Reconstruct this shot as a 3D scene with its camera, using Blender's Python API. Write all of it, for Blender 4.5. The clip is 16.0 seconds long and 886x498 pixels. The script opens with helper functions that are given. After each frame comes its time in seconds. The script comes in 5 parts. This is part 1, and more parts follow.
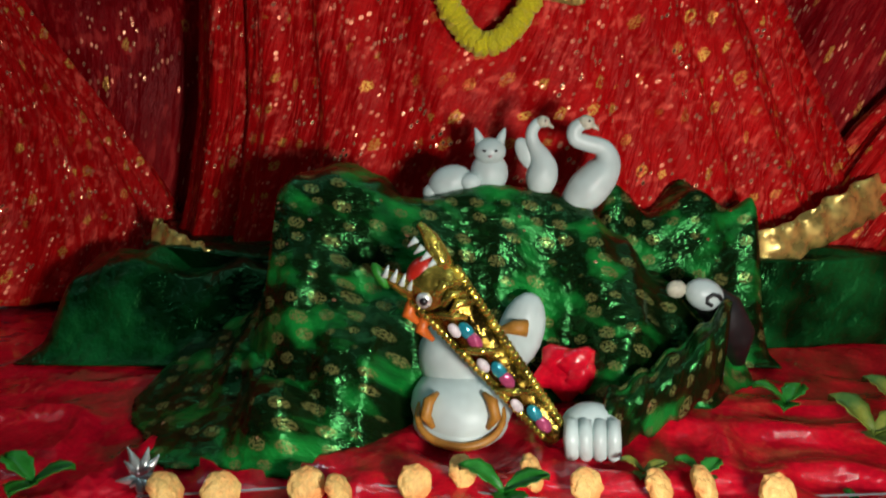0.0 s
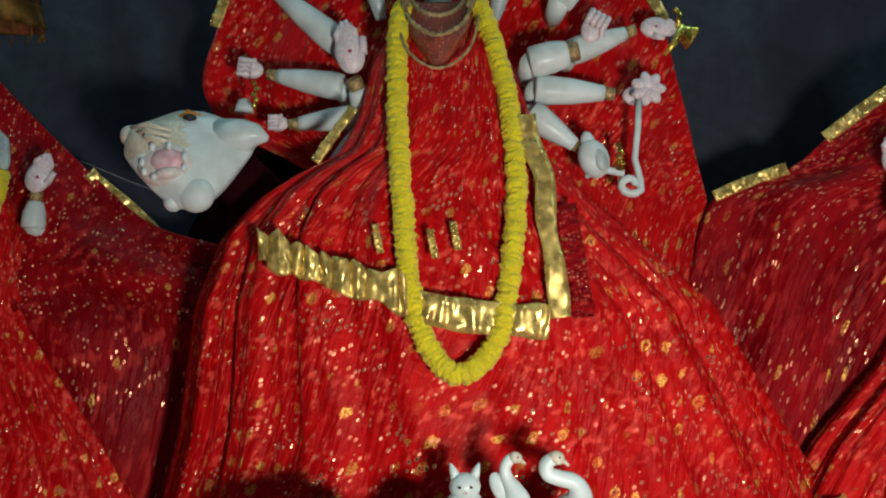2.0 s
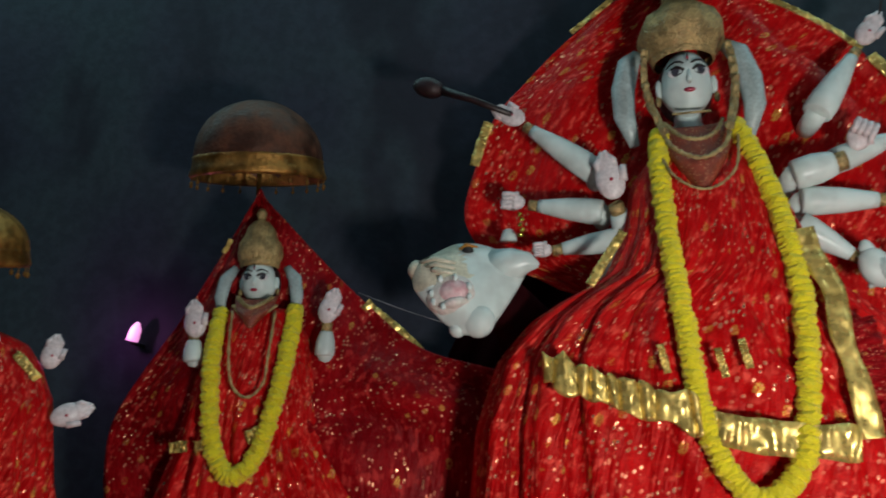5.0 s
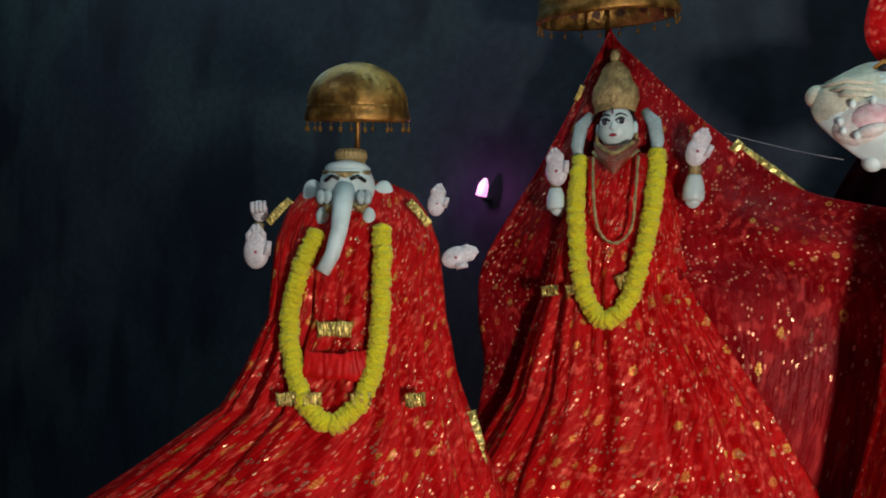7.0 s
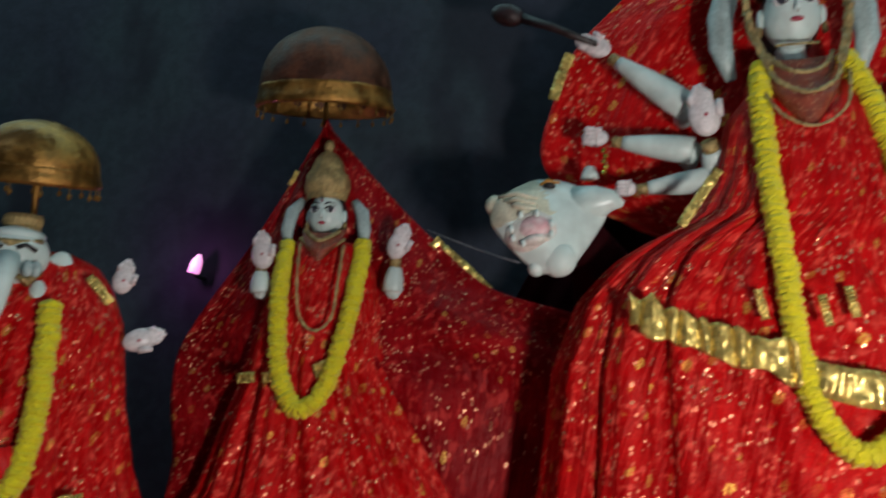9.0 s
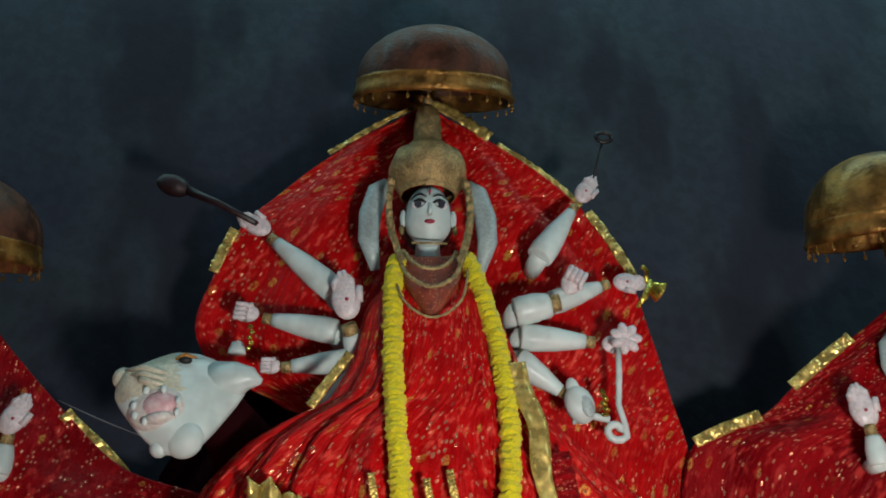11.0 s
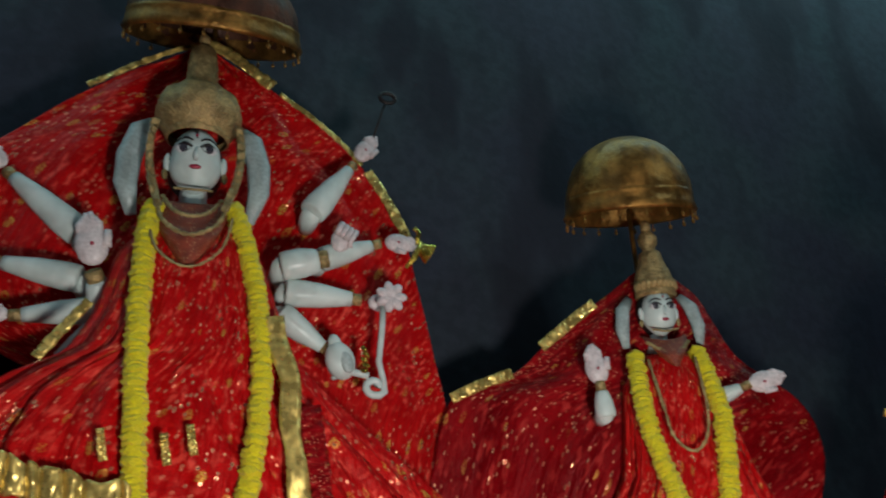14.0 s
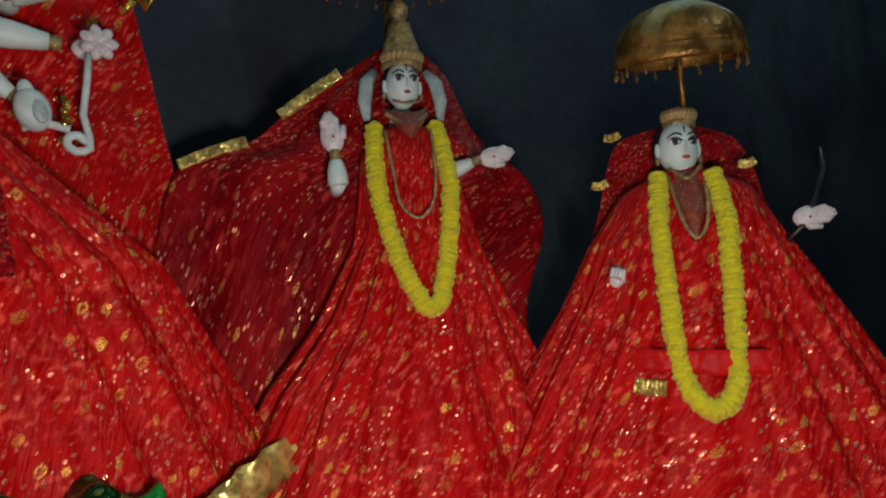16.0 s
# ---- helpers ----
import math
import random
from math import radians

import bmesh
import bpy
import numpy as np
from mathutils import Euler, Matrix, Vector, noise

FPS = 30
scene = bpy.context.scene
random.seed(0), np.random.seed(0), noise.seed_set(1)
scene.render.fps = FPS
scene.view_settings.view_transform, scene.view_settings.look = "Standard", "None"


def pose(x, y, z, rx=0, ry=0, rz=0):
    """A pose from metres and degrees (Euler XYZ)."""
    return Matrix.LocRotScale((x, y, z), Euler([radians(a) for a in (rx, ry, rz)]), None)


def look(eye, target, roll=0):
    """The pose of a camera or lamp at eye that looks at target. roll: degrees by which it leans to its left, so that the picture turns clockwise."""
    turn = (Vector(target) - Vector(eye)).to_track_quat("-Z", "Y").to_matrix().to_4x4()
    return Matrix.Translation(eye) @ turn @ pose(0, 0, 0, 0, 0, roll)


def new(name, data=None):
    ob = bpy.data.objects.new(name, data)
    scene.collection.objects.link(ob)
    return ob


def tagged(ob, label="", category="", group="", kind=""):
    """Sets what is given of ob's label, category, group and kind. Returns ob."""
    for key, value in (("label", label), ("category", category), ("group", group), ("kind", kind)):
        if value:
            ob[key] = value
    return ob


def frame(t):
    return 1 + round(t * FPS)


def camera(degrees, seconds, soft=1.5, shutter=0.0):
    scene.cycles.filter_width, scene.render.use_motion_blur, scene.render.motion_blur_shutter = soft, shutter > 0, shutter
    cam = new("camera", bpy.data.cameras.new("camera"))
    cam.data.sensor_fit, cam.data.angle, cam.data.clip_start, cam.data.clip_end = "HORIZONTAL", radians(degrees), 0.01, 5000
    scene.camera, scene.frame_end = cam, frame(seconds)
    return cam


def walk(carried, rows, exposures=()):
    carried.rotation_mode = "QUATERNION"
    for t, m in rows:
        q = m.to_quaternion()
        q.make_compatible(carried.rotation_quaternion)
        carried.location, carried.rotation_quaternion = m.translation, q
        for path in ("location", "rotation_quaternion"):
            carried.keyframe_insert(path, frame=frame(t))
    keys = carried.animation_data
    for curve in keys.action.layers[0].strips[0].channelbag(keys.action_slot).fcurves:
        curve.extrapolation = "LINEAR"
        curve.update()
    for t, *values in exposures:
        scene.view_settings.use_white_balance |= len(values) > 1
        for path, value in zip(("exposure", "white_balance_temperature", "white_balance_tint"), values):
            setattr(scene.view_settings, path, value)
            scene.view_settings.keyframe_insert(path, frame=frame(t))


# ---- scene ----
cam = camera(63.5, 16.0, 1.85, 0.25)
PATH = [
    (0, (0.047, 0.078, 1.323), (-0.013, 2.006, 0.797), -0.1),
    (0.5, (0.037, 0.062, 1.356), (0.045, 2.033, 1.022), -0.2),
    (1, (0.05, 0.054, 1.391), (0.082, 2.047, 1.228), -0.5),
    (1.5, (0.052, 0.043, 1.431), (0.043, 2.043, 1.44), -0.1),
    (2, (0.05, 0.029, 1.461), (0.054, 2.023, 1.621), -0.3),
    (2.5, (0.054, 0.011, 1.479), (0.07, 1.983, 1.812), -0.5),
    (3, (0.062, -0.005, 1.494), (0.09, 1.938, 1.969), -0.9),
    (3.2, (0.064, -0.009, 1.499), (0.083, 1.929, 1.991), -1.0),
    (5.3, (-0.199, -0.063, 1.476), (-0.754, 1.807, 1.921), -0.4),
    (5.5, (-0.211, -0.064, 1.473), (-0.855, 1.783, 1.889), -0.2),
    (6, (-0.262, -0.07, 1.459), (-1.085, 1.721, 1.796), 0.7),
    (6.5, (-0.327, -0.083, 1.438), (-1.328, 1.639, 1.615), 1.2),
    (7, (-0.383, -0.08, 1.431), (-1.513, 1.566, 1.541), 0.5),
    (7.5, (-0.424, -0.093, 1.421), (-1.57, 1.542, 1.538), 0.2),
    (8, (-0.416, -0.073, 1.418), (-1.389, 1.669, 1.55), 1.1),
    (8.5, (-0.378, -0.06, 1.43), (-1.173, 1.766, 1.617), 0.5),
    (9, (-0.273, -0.015, 1.457), (-0.798, 1.886, 1.79), 1.6),
    (9.5, (-0.158, -0.017, 1.493), (-0.346, 1.888, 2.073), 0.3),
    (10, (-0.1, -0.031, 1.506), (-0.082, 1.849, 2.189), -0.2),
    (12.3, (-0.037, -0.001, 1.459), (0.147, 1.82, 2.263), -0.8),
    (12.5, (-0.04, -0.006, 1.462), (0.137, 1.825, 2.247), -0.7),
    (13, (-0.028, -0.012, 1.465), (0.223, 1.82, 2.228), -1.1),
    (13.5, (0.012, -0.011, 1.466), (0.432, 1.801, 2.202), -1.8),
    (14, (0.062, -0.014, 1.461), (0.709, 1.753, 2.137), -2.9),
    (14.5, (0.126, -0.009, 1.439), (1.009, 1.687, 2.025), -3.6),
    (15, (0.198, -0.024, 1.419), (1.313, 1.56, 1.915), -3.2),
    (15.5, (0.246, -0.017, 1.37), (1.430, 1.562, 1.697), -3.7),
    (16, (0.261, -0.013, 1.337), (1.372, 1.64, 1.518), -3.5),
]
exposures = [(0, -0.75), (0.6, -0.7), (1.5, -0.12), (3.0, -0.22), (5.5, -0.02), (7.0, 0.36), (8.2, 0.3), (9.0, 0.0), (10.0, -0.05), (12.5, -0.08), (13.5, -0.25), (14.4, -0.5), (15.0, -0.5), (16, -0.72)]
walk(cam, [(t, look(eye, target, roll)) for t, eye, target, roll in PATH], exposures)

# ---- light ----
world = bpy.data.worlds.new("world")
scene.world = world
world.use_nodes = True
world.node_tree.nodes["Background"].inputs[0].default_value = (0.45, 0.6, 0.8, 1)
world.node_tree.nodes["Background"].inputs[1].default_value = 0.012


def lamp(name, kind, energy, colour, m, **kw):
    data = bpy.data.lights.new(name, kind)
    data.energy, data.color = energy, colour
    if kind == "AREA":
        data.shape, data.size, data.size_y = "RECTANGLE", kw["sx"], kw["sy"]
    else:
        data.shadow_soft_size = kw["r"]
    ob = new(name, data)
    ob.matrix_basis = m
    return ob


# unseen point light, added in front of the altar at chest height
lamp("added_front_light", "POINT", 70.0, (1.0, 0.95, 0.88), pose(0.42, 0.02, 1.13), r=0.095)
# unseen cool strip light, added to brighten the upper wall
lamp("added_wall_wash", "AREA", 48.0, (0.52, 0.95, 1.0), look((0.0, 1.55, 4.05), (0.0, 1.80, 2.4)), sx=9.6, sy=0.06)
# two weak unseen points, added for cross shadows and lighter side walls
lamp("added_side_light", "POINT", 20.0, (0.62, 0.80, 1.0), pose(-2.15, -0.85, 3.55), r=0.10)
lamp("added_side_light", "POINT", 44.0, (0.66, 0.92, 1.0), pose(2.35, -0.85, 3.45), r=0.10)
lamp("pink_led", "POINT", 0.55, (1.0, 0.25, 0.85), pose(-1.55, 1.74, 1.75), r=0.01)


# ---- materials ----
def mat(name, base, rough=0.5, metal=0.0, **kw):
    """A principled surface with grain and larger blotches of a darker or second tone; dots adds round motifs."""
    m = bpy.data.materials.new(name)
    m.use_nodes = True
    nt = m.node_tree
    b = nt.nodes["Principled BSDF"]
    b.inputs["Roughness"].default_value = rough
    b.inputs["Metallic"].default_value = metal
    b.inputs["Coat Weight"].default_value = kw.get("coat", 0.0)
    b.inputs["Sheen Weight"].default_value = kw.get("sheen", 0.0)
    b.inputs["Specular IOR Level"].default_value = kw.get("spec", 0.5)
    b.inputs["Specular Tint"].default_value = (*kw.get("tint", (1, 1, 1)), 1)
    tc = nt.nodes.new("ShaderNodeTexCoord")
    space = tc.outputs[kw.get("space", "Object")]

    def noise_tex(scale, detail=3.0, stretch=None):
        n = nt.nodes.new("ShaderNodeTexNoise")
        n.inputs["Scale"].default_value = scale
        n.inputs["Detail"].default_value = detail
        if stretch:
            mp = nt.nodes.new("ShaderNodeMapping")
            mp.inputs["Scale"].default_value = stretch
            nt.links.new(space, mp.inputs["Vector"])
            nt.links.new(mp.outputs[0], n.inputs["Vector"])
        else:
            nt.links.new(space, n.inputs["Vector"])
        return n.outputs["Fac"]

    def mix(fac, a, bcol):
        n = nt.nodes.new("ShaderNodeMix")
        n.data_type = "RGBA"
        for src, sock in ((fac, n.inputs["Factor"]), (a, n.inputs["A"]), (bcol, n.inputs["B"])):
            if isinstance(src, (tuple, float)):
                sock.default_value = src if isinstance(src, float) else (*src, 1)
            else:
                nt.links.new(src, sock)
        return n.outputs["Result"]

    def ramp(src, lo, hi):
        n = nt.nodes.new("ShaderNodeMapRange")
        n.interpolation_type = "SMOOTHSTEP"
        n.inputs["From Min"].default_value = lo
        n.inputs["From Max"].default_value = hi
        nt.links.new(src, n.inputs["Value"])
        return n.outputs["Result"]

    def math_node(op, a, c):
        n = nt.nodes.new("ShaderNodeMath")
        n.operation = op
        for src, sock in ((a, n.inputs[0]), (c, n.inputs[1])):
            if isinstance(src, float):
                sock.default_value = src
            else:
                nt.links.new(src, sock)
        return n.outputs[0]

    def cells(scale, randomness, stretch=(1, 1, 1)):
        n = nt.nodes.new("ShaderNodeTexVoronoi")
        n.inputs["Scale"].default_value = scale
        n.inputs["Randomness"].default_value = randomness
        mp = nt.nodes.new("ShaderNodeMapping")
        mp.inputs["Scale"].default_value = stretch
        nt.links.new(space, mp.inputs["Vector"])
        nt.links.new(mp.outputs[0], n.inputs["Vector"])
        sep = nt.nodes.new("ShaderNodeSeparateColor")
        nt.links.new(n.outputs["Color"], sep.inputs[0])
        return n.outputs["Distance"], sep.outputs[0], sep.outputs[1]

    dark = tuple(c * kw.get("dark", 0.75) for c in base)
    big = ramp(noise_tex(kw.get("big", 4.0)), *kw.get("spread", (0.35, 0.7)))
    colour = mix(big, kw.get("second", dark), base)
    fine = noise_tex(kw.get("fine", 140.0), 2.0)
    colour = mix(ramp(fine, 0.35, 0.65), mix(0.18, colour, (0.0, 0.0, 0.0)), colour)
    if "grain" in kw:  # dark streaks along the pleats: crinkle shade put into the colour
        streak = ramp(noise_tex(kw["crumple"][0] * 1.3, 3.0, kw["grain"]), 0.36, 0.6)
        colour = mix(streak, mix(0.16, colour, (0.0, 0.0, 0.0)), colour)
    metal_src = rough_src = tilt = None
    bump_src = fine
    if "dots" in kw:  # scattered round motifs: scale, size, colour, ring
        scale, size, dcol, ring = kw["dots"]
        dist, rnd, rnd2 = cells(scale, 0.35, kw.get("dotstretch", (1, 1, 1)))
        spot = math_node("SUBTRACT", 1.0, ramp(dist, size * 0.8, size))
        if ring:
            hole = math_node("MULTIPLY", math_node("SUBTRACT", 1.0, ramp(dist, size * 0.3, size * 0.42)), 0.85)
            spot = math_node("MULTIPLY", spot, math_node("SUBTRACT", 1.0, hole))
        keep = ramp(rnd, kw.get("keep", 0.2), kw.get("keep", 0.2) + 0.02)
        broken = ramp(noise_tex(260.0, 2.0), 0.40, 0.58)
        spot = math_node("MULTIPLY", math_node("MULTIPLY", spot, keep), broken)
        colour = mix(spot, colour, dcol)
        metal_src = math_node("MULTIPLY", spot, kw.get("dotmetal", 0.6))
    if "glint_flecks" in kw:  # lighter flecks: highlights of the crinkled gauze put into its colour
        scale, amount, tcol = kw["glint_flecks"]
        fleck = ramp(noise_tex(scale, 5.0, (1.0, 0.55, 1.0)), 0.50, 0.66)
        fleck = math_node("MULTIPLY", fleck, ramp(noise_tex(scale * 0.16, 2.0), 0.34, 0.60))
        colour = mix(math_node("MULTIPLY", fleck, amount), colour, tcol)
    if "smudge" in kw:  # soft upright darker marks on plaster
        dark_marks = ramp(noise_tex(3.3, 3.0, (1.0, 1.0, 0.45)), 0.50, 0.66)
        colour = mix(math_node("MULTIPLY", dark_marks, 0.75), colour, kw["smudge"])
    if "booti" in kw:  # foil motifs: small broken rings in loose rows
        scale, size, dcol, kept = kw["booti"]
        dist, rnd, rnd2 = cells(scale, 0.30, (1.0, 0.62, 1.0))
        wob = math_node("ADD", dist, math_node("MULTIPLY", math_node("SUBTRACT", noise_tex(150.0, 2.0), 0.5), size * 0.9))
        spot = math_node("MULTIPLY", math_node("SUBTRACT", 1.0, ramp(wob, size * 0.75, size)), ramp(rnd, 1 - kept, 1.02 - kept))
        heart = math_node("MULTIPLY", math_node("SUBTRACT", 1.0, ramp(wob, size * 0.30, size * 0.50)), ramp(rnd2, 0.30, 0.34))
        spot = math_node("MULTIPLY", spot, math_node("SUBTRACT", 1.0, math_node("MULTIPLY", heart, 0.85)))
        spot = math_node("MULTIPLY", spot, ramp(noise_tex(330.0, 2.0), 0.36, 0.56))
        spot = math_node("MULTIPLY", spot, ramp(noise_tex(9.0, 2.0), 0.30, 0.62))
        colour = mix(spot, colour, dcol)
        foil = math_node("MULTIPLY", spot, 0.55)
        metal_src = foil if metal_src is None else math_node("MAXIMUM", metal_src, foil)
    if "sequins" in kw:  # tiny tilted mirrors sewn to the cloth
        scale, size, part_kept = kw["sequins"]
        dist, rnd, rnd2 = cells(scale, 1.0, kw.get("seqstretch", (1, 1, 1)))
        spot = math_node("MULTIPLY", math_node("SUBTRACT", 1.0, ramp(dist, size * 0.7, size)), ramp(rnd, 1 - part_kept, 1.01 - part_kept))
        spot = math_node("MULTIPLY", spot, ramp(noise_tex(11.0, 3.0), 0.36, 0.62))
        colour = mix(spot, colour, (0.95, 0.40, 0.24))
        shine = math_node("MULTIPLY", spot, 0.85)
        metal_src = shine if metal_src is None else math_node("MAXIMUM", metal_src, shine)
        rough_src = spot
        geo = nt.nodes.new("ShaderNodeNewGeometry")
        rand = nt.nodes.new("ShaderNodeCombineXYZ")
        for src, sock in zip((rnd, rnd2, math_node("FRACT", math_node("MULTIPLY", rnd2, 7.3), 0.0)), rand.inputs):
            nt.links.new(math_node("MULTIPLY", math_node("MULTIPLY", math_node("SUBTRACT", src, 0.5), spot), 0.75), sock)
        add = nt.nodes.new("ShaderNodeVectorMath")
        nt.links.new(geo.outputs["Normal"], add.inputs[0])
        nt.links.new(rand.outputs[0], add.inputs[1])
        unit = nt.nodes.new("ShaderNodeVectorMath")
        unit.operation = "NORMALIZE"
        nt.links.new(add.outputs[0], unit.inputs[0])
        tilt = unit.outputs[0]
    nt.links.new(colour, b.inputs["Base Color"])
    if metal_src is not None:
        nt.links.new(metal_src, b.inputs["Metallic"])
    rv = nt.nodes.new("ShaderNodeMapRange")
    rv.inputs["To Min"].default_value = max(0.03, rough - 0.12)
    rv.inputs["To Max"].default_value = min(1.0, rough + 0.12)
    nt.links.new(big, rv.inputs["Value"])
    if rough_src is None:
        nt.links.new(rv.outputs[0], b.inputs["Roughness"])
    else:
        nt.links.new(math_node("MULTIPLY", rv.outputs[0], math_node("SUBTRACT", 1.0, math_node("MULTIPLY", rough_src, 0.45))), b.inputs["Roughness"])
    bp = nt.nodes.new("ShaderNodeBump")
    bp.inputs["Strength"].default_value = kw.get("bump", 0.25)
    bp.inputs["Distance"].default_value = kw.get("relief", 0.002)
    nt.links.new(bump_src, bp.inputs["Height"])
    if tilt is not None:
        nt.links.new(tilt, bp.inputs["Normal"])
    if "crumple" in kw:  # larger wrinkles of the cloth
        scale, height = kw["crumple"]
        wrinkle = nt.nodes.new("ShaderNodeBump")
        wrinkle.inputs["Distance"].default_value = height
        wrinkle.inputs["Strength"].default_value = 0.9
        nt.links.new(noise_tex(scale, 4.0, kw.get("grain")), wrinkle.inputs["Height"])
        if tilt is not None:
            nt.links.new(tilt, wrinkle.inputs["Normal"])
        nt.links.new(wrinkle.outputs[0], bp.inputs["Normal"])
    nt.links.new(bp.outputs[0], b.inputs["Normal"])
    return m


def glow(name, colour, strength):
    m = bpy.data.materials.new(name)
    m.use_nodes = True
    b = m.node_tree.nodes["Principled BSDF"]
    b.inputs["Emission Color"].default_value = (*colour, 1)
    b.inputs["Emission Strength"].default_value = strength
    return m


RED = mat("red_sari", (0.62, 0.004, 0.006), 0.42, space="UV", second=(0.46, 0.003, 0.005), glint_flecks=(80.0, 0.8, (0.84, 0.085, 0.060)), booti=(31.0, 0.25, (0.66, 0.36, 0.07), 0.62), spec=0.28, tint=(1.0, 0.30, 0.25),
          sequins=(132.0, 0.39, 0.43), seqstretch=(1, 0.62, 1), fine=260.0, big=15.0, bump=0.5, crumple=(70.0, 0.009), grain=(1.4, 0.16, 1.0))
RED_BIG = mat("red_gauze_veil", (0.34, 0.003, 0.007), 0.45, space="UV", second=(0.18, 0.001, 0.004), glint_flecks=(60.0, 0.7, (0.56, 0.040, 0.035)), booti=(28.0, 0.20, (0.60, 0.32, 0.07), 0.45), spec=0.25, tint=(1.0, 0.25, 0.25),
              sequins=(127.0, 0.39, 0.33), seqstretch=(1, 0.7, 1), fine=260.0, big=7.0, bump=0.5, crumple=(55.0, 0.010), grain=(1.0, 0.35, 1.0))
RED_SATIN = mat("red_satin", (0.84, 0.004, 0.026), 0.17, coat=0.8, big=7.0, dark=0.8, bump=0.1, spec=0.5, crumple=(7.0, 0.035))
SASH = mat("plain_red_cloth", (0.74, 0.006, 0.006), 0.6, big=12.0, dark=0.75, bump=0.3, spec=0.2)
# near-black and bright green blotches paint fold shade and satin sheen into the colour
GREEN = mat("green_brocade_shaded", (0.006, 0.23, 0.030), 0.34, space="UV", spread=(0.48, 0.68), spec=0.8, tint=(0.2, 1.0, 0.3), dots=(26.0, 0.35, (0.19, 0.19, 0.06), False), keep=0.12, dotmetal=0.3, fine=300.0,
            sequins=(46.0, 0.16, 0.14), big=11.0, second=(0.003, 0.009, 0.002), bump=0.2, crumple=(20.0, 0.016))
# dark blotches put the shade of folds into this plain satin's colour
GREEN_PLAIN = mat("green_satin_shaded", (0.004, 0.10, 0.020), 0.38, spread=(0.44, 0.70), big=7.0, dark=0.10, bump=0.3, spec=0.5, tint=(0.2, 1.0, 0.3), crumple=(14.0, 0.03))
TRIM = mat("gold_foil_trim", (0.90, 0.68, 0.20), 0.32, 0.6, big=30.0, dark=0.62, fine=60.0, bump=0.35, relief=0.002)
ZARI = mat("dull_gold_zari", (0.58, 0.42, 0.18), 0.5, 0.45, big=40.0, dark=0.55, fine=160.0, bump=1.0, relief=0.005)
MACE = mat("dark_wood", (0.022, 0.008, 0.010), 0.5, big=30.0, dark=0.6, bump=0.3)
DARK_BRASS = mat("blackened_copper", (0.15, 0.055, 0.028), 0.62, 0.45, big=22.0, dark=0.4, fine=90.0, bump=0.7, relief=0.003)
NET = mat("brown_bead_net", (0.32, 0.055, 0.025), 0.55, 0.2, space="UV", dots=(140.0, 0.30, (0.60, 0.38, 0.20), True), keep=0.3, dotmetal=0.4, big=40.0, dark=0.6, fine=260.0, bump=0.8)
BRASS = mat("old_brass", (0.44, 0.23, 0.055), 0.46, 0.75, big=22.0, dark=0.45, fine=90.0, bump=0.7, relief=0.003)
GOLD_BRIGHT = mat("bright_gold_plastic", (0.86, 0.70, 0.12), 0.18, 0.8, big=45.0, dark=0.35, fine=110.0, bump=0.7, relief=0.003)
GOLD_DARK = mat("dark_chased_gold", (0.30, 0.20, 0.03), 0.22, 0.9, big=60.0, dark=0.2, fine=110.0, bump=0.6, relief=0.003)
MARBLE = mat("white_marble", (0.66, 0.78, 0.76), 0.42, big=9.0, dark=0.93, fine=20.0, bump=0.02, spec=0.4)
MARBLE_GREY = mat("blue_grey_marble", (0.45, 0.56, 0.56), 0.45, big=25.0, dark=0.75, bump=0.2)
PALM = mat("pale_pink_paint", (0.76, 0.70, 0.72), 0.45, big=40.0, dark=0.85, bump=0.1)
CREAM = mat("cream_paint", (0.70, 0.67, 0.52), 0.5, big=30.0, dark=0.8, bump=0.1)
BLUSH = mat("pale_blush_paint", (0.70, 0.62, 0.60), 0.5, big=40.0, second=(0.68, 0.68, 0.62), bump=0.1)
PINK = mat("mouth_pink_paint", (0.70, 0.54, 0.55), 0.5, big=45.0, second=(0.64, 0.36, 0.39), bump=0.1)
BLACK = mat("black_paint", (0.012, 0.011, 0.012), 0.45, big=20.0, bump=0.2)
IRIS = mat("eye_paint", (0.05, 0.05, 0.07), 0.3, big=80.0, bump=0.02)
EYE_WHITE = mat("eye_white_paint", (0.70, 0.72, 0.74), 0.4, big=60.0, dark=0.9, bump=0.02)
LIP = mat("lip_paint", (0.45, 0.03, 0.07), 0.4, big=60.0, bump=0.02)
OCHRE = mat("ochre_paint", (0.50, 0.22, 0.03), 0.45, big=25.0, dark=0.8, bump=0.1)
YELLOW = mat("yellow_marigold", (0.78, 0.68, 0.004), 0.75, big=30.0, dark=0.86, fine=300.0, bump=0.8, relief=0.003, sheen=0.2)
ORANGE = mat("orange_marigold", (0.95, 0.40, 0.12), 0.7, big=35.0, second=(0.95, 0.62, 0.20), fine=250.0, bump=0.8, relief=0.003)
LEAF = mat("plastic_leaf", (0.025, 0.27, 0.025), 0.4, big=30.0, dark=0.6, bump=0.3)
YELLOW_LEAF = mat("yellow_green_leaf", (0.30, 0.30, 0.03), 0.5, big=20.0, second=(0.05, 0.13, 0.02), bump=0.4)
TINSEL = mat("silver_tinsel", (0.80, 0.85, 0.82), 0.25, 0.6, big=30.0, bump=0.6)
TEAL = mat("teal_gem", (0.02, 0.35, 0.45), 0.15, 0.3, coat=0.5, bump=0.1)
ROSE = mat("rose_gem", (0.60, 0.10, 0.25), 0.15, 0.3, coat=0.5, bump=0.1)
LACQUER = mat("red_lacquer", (0.50, 0.02, 0.01), 0.25, coat=0.4, bump=0.1)
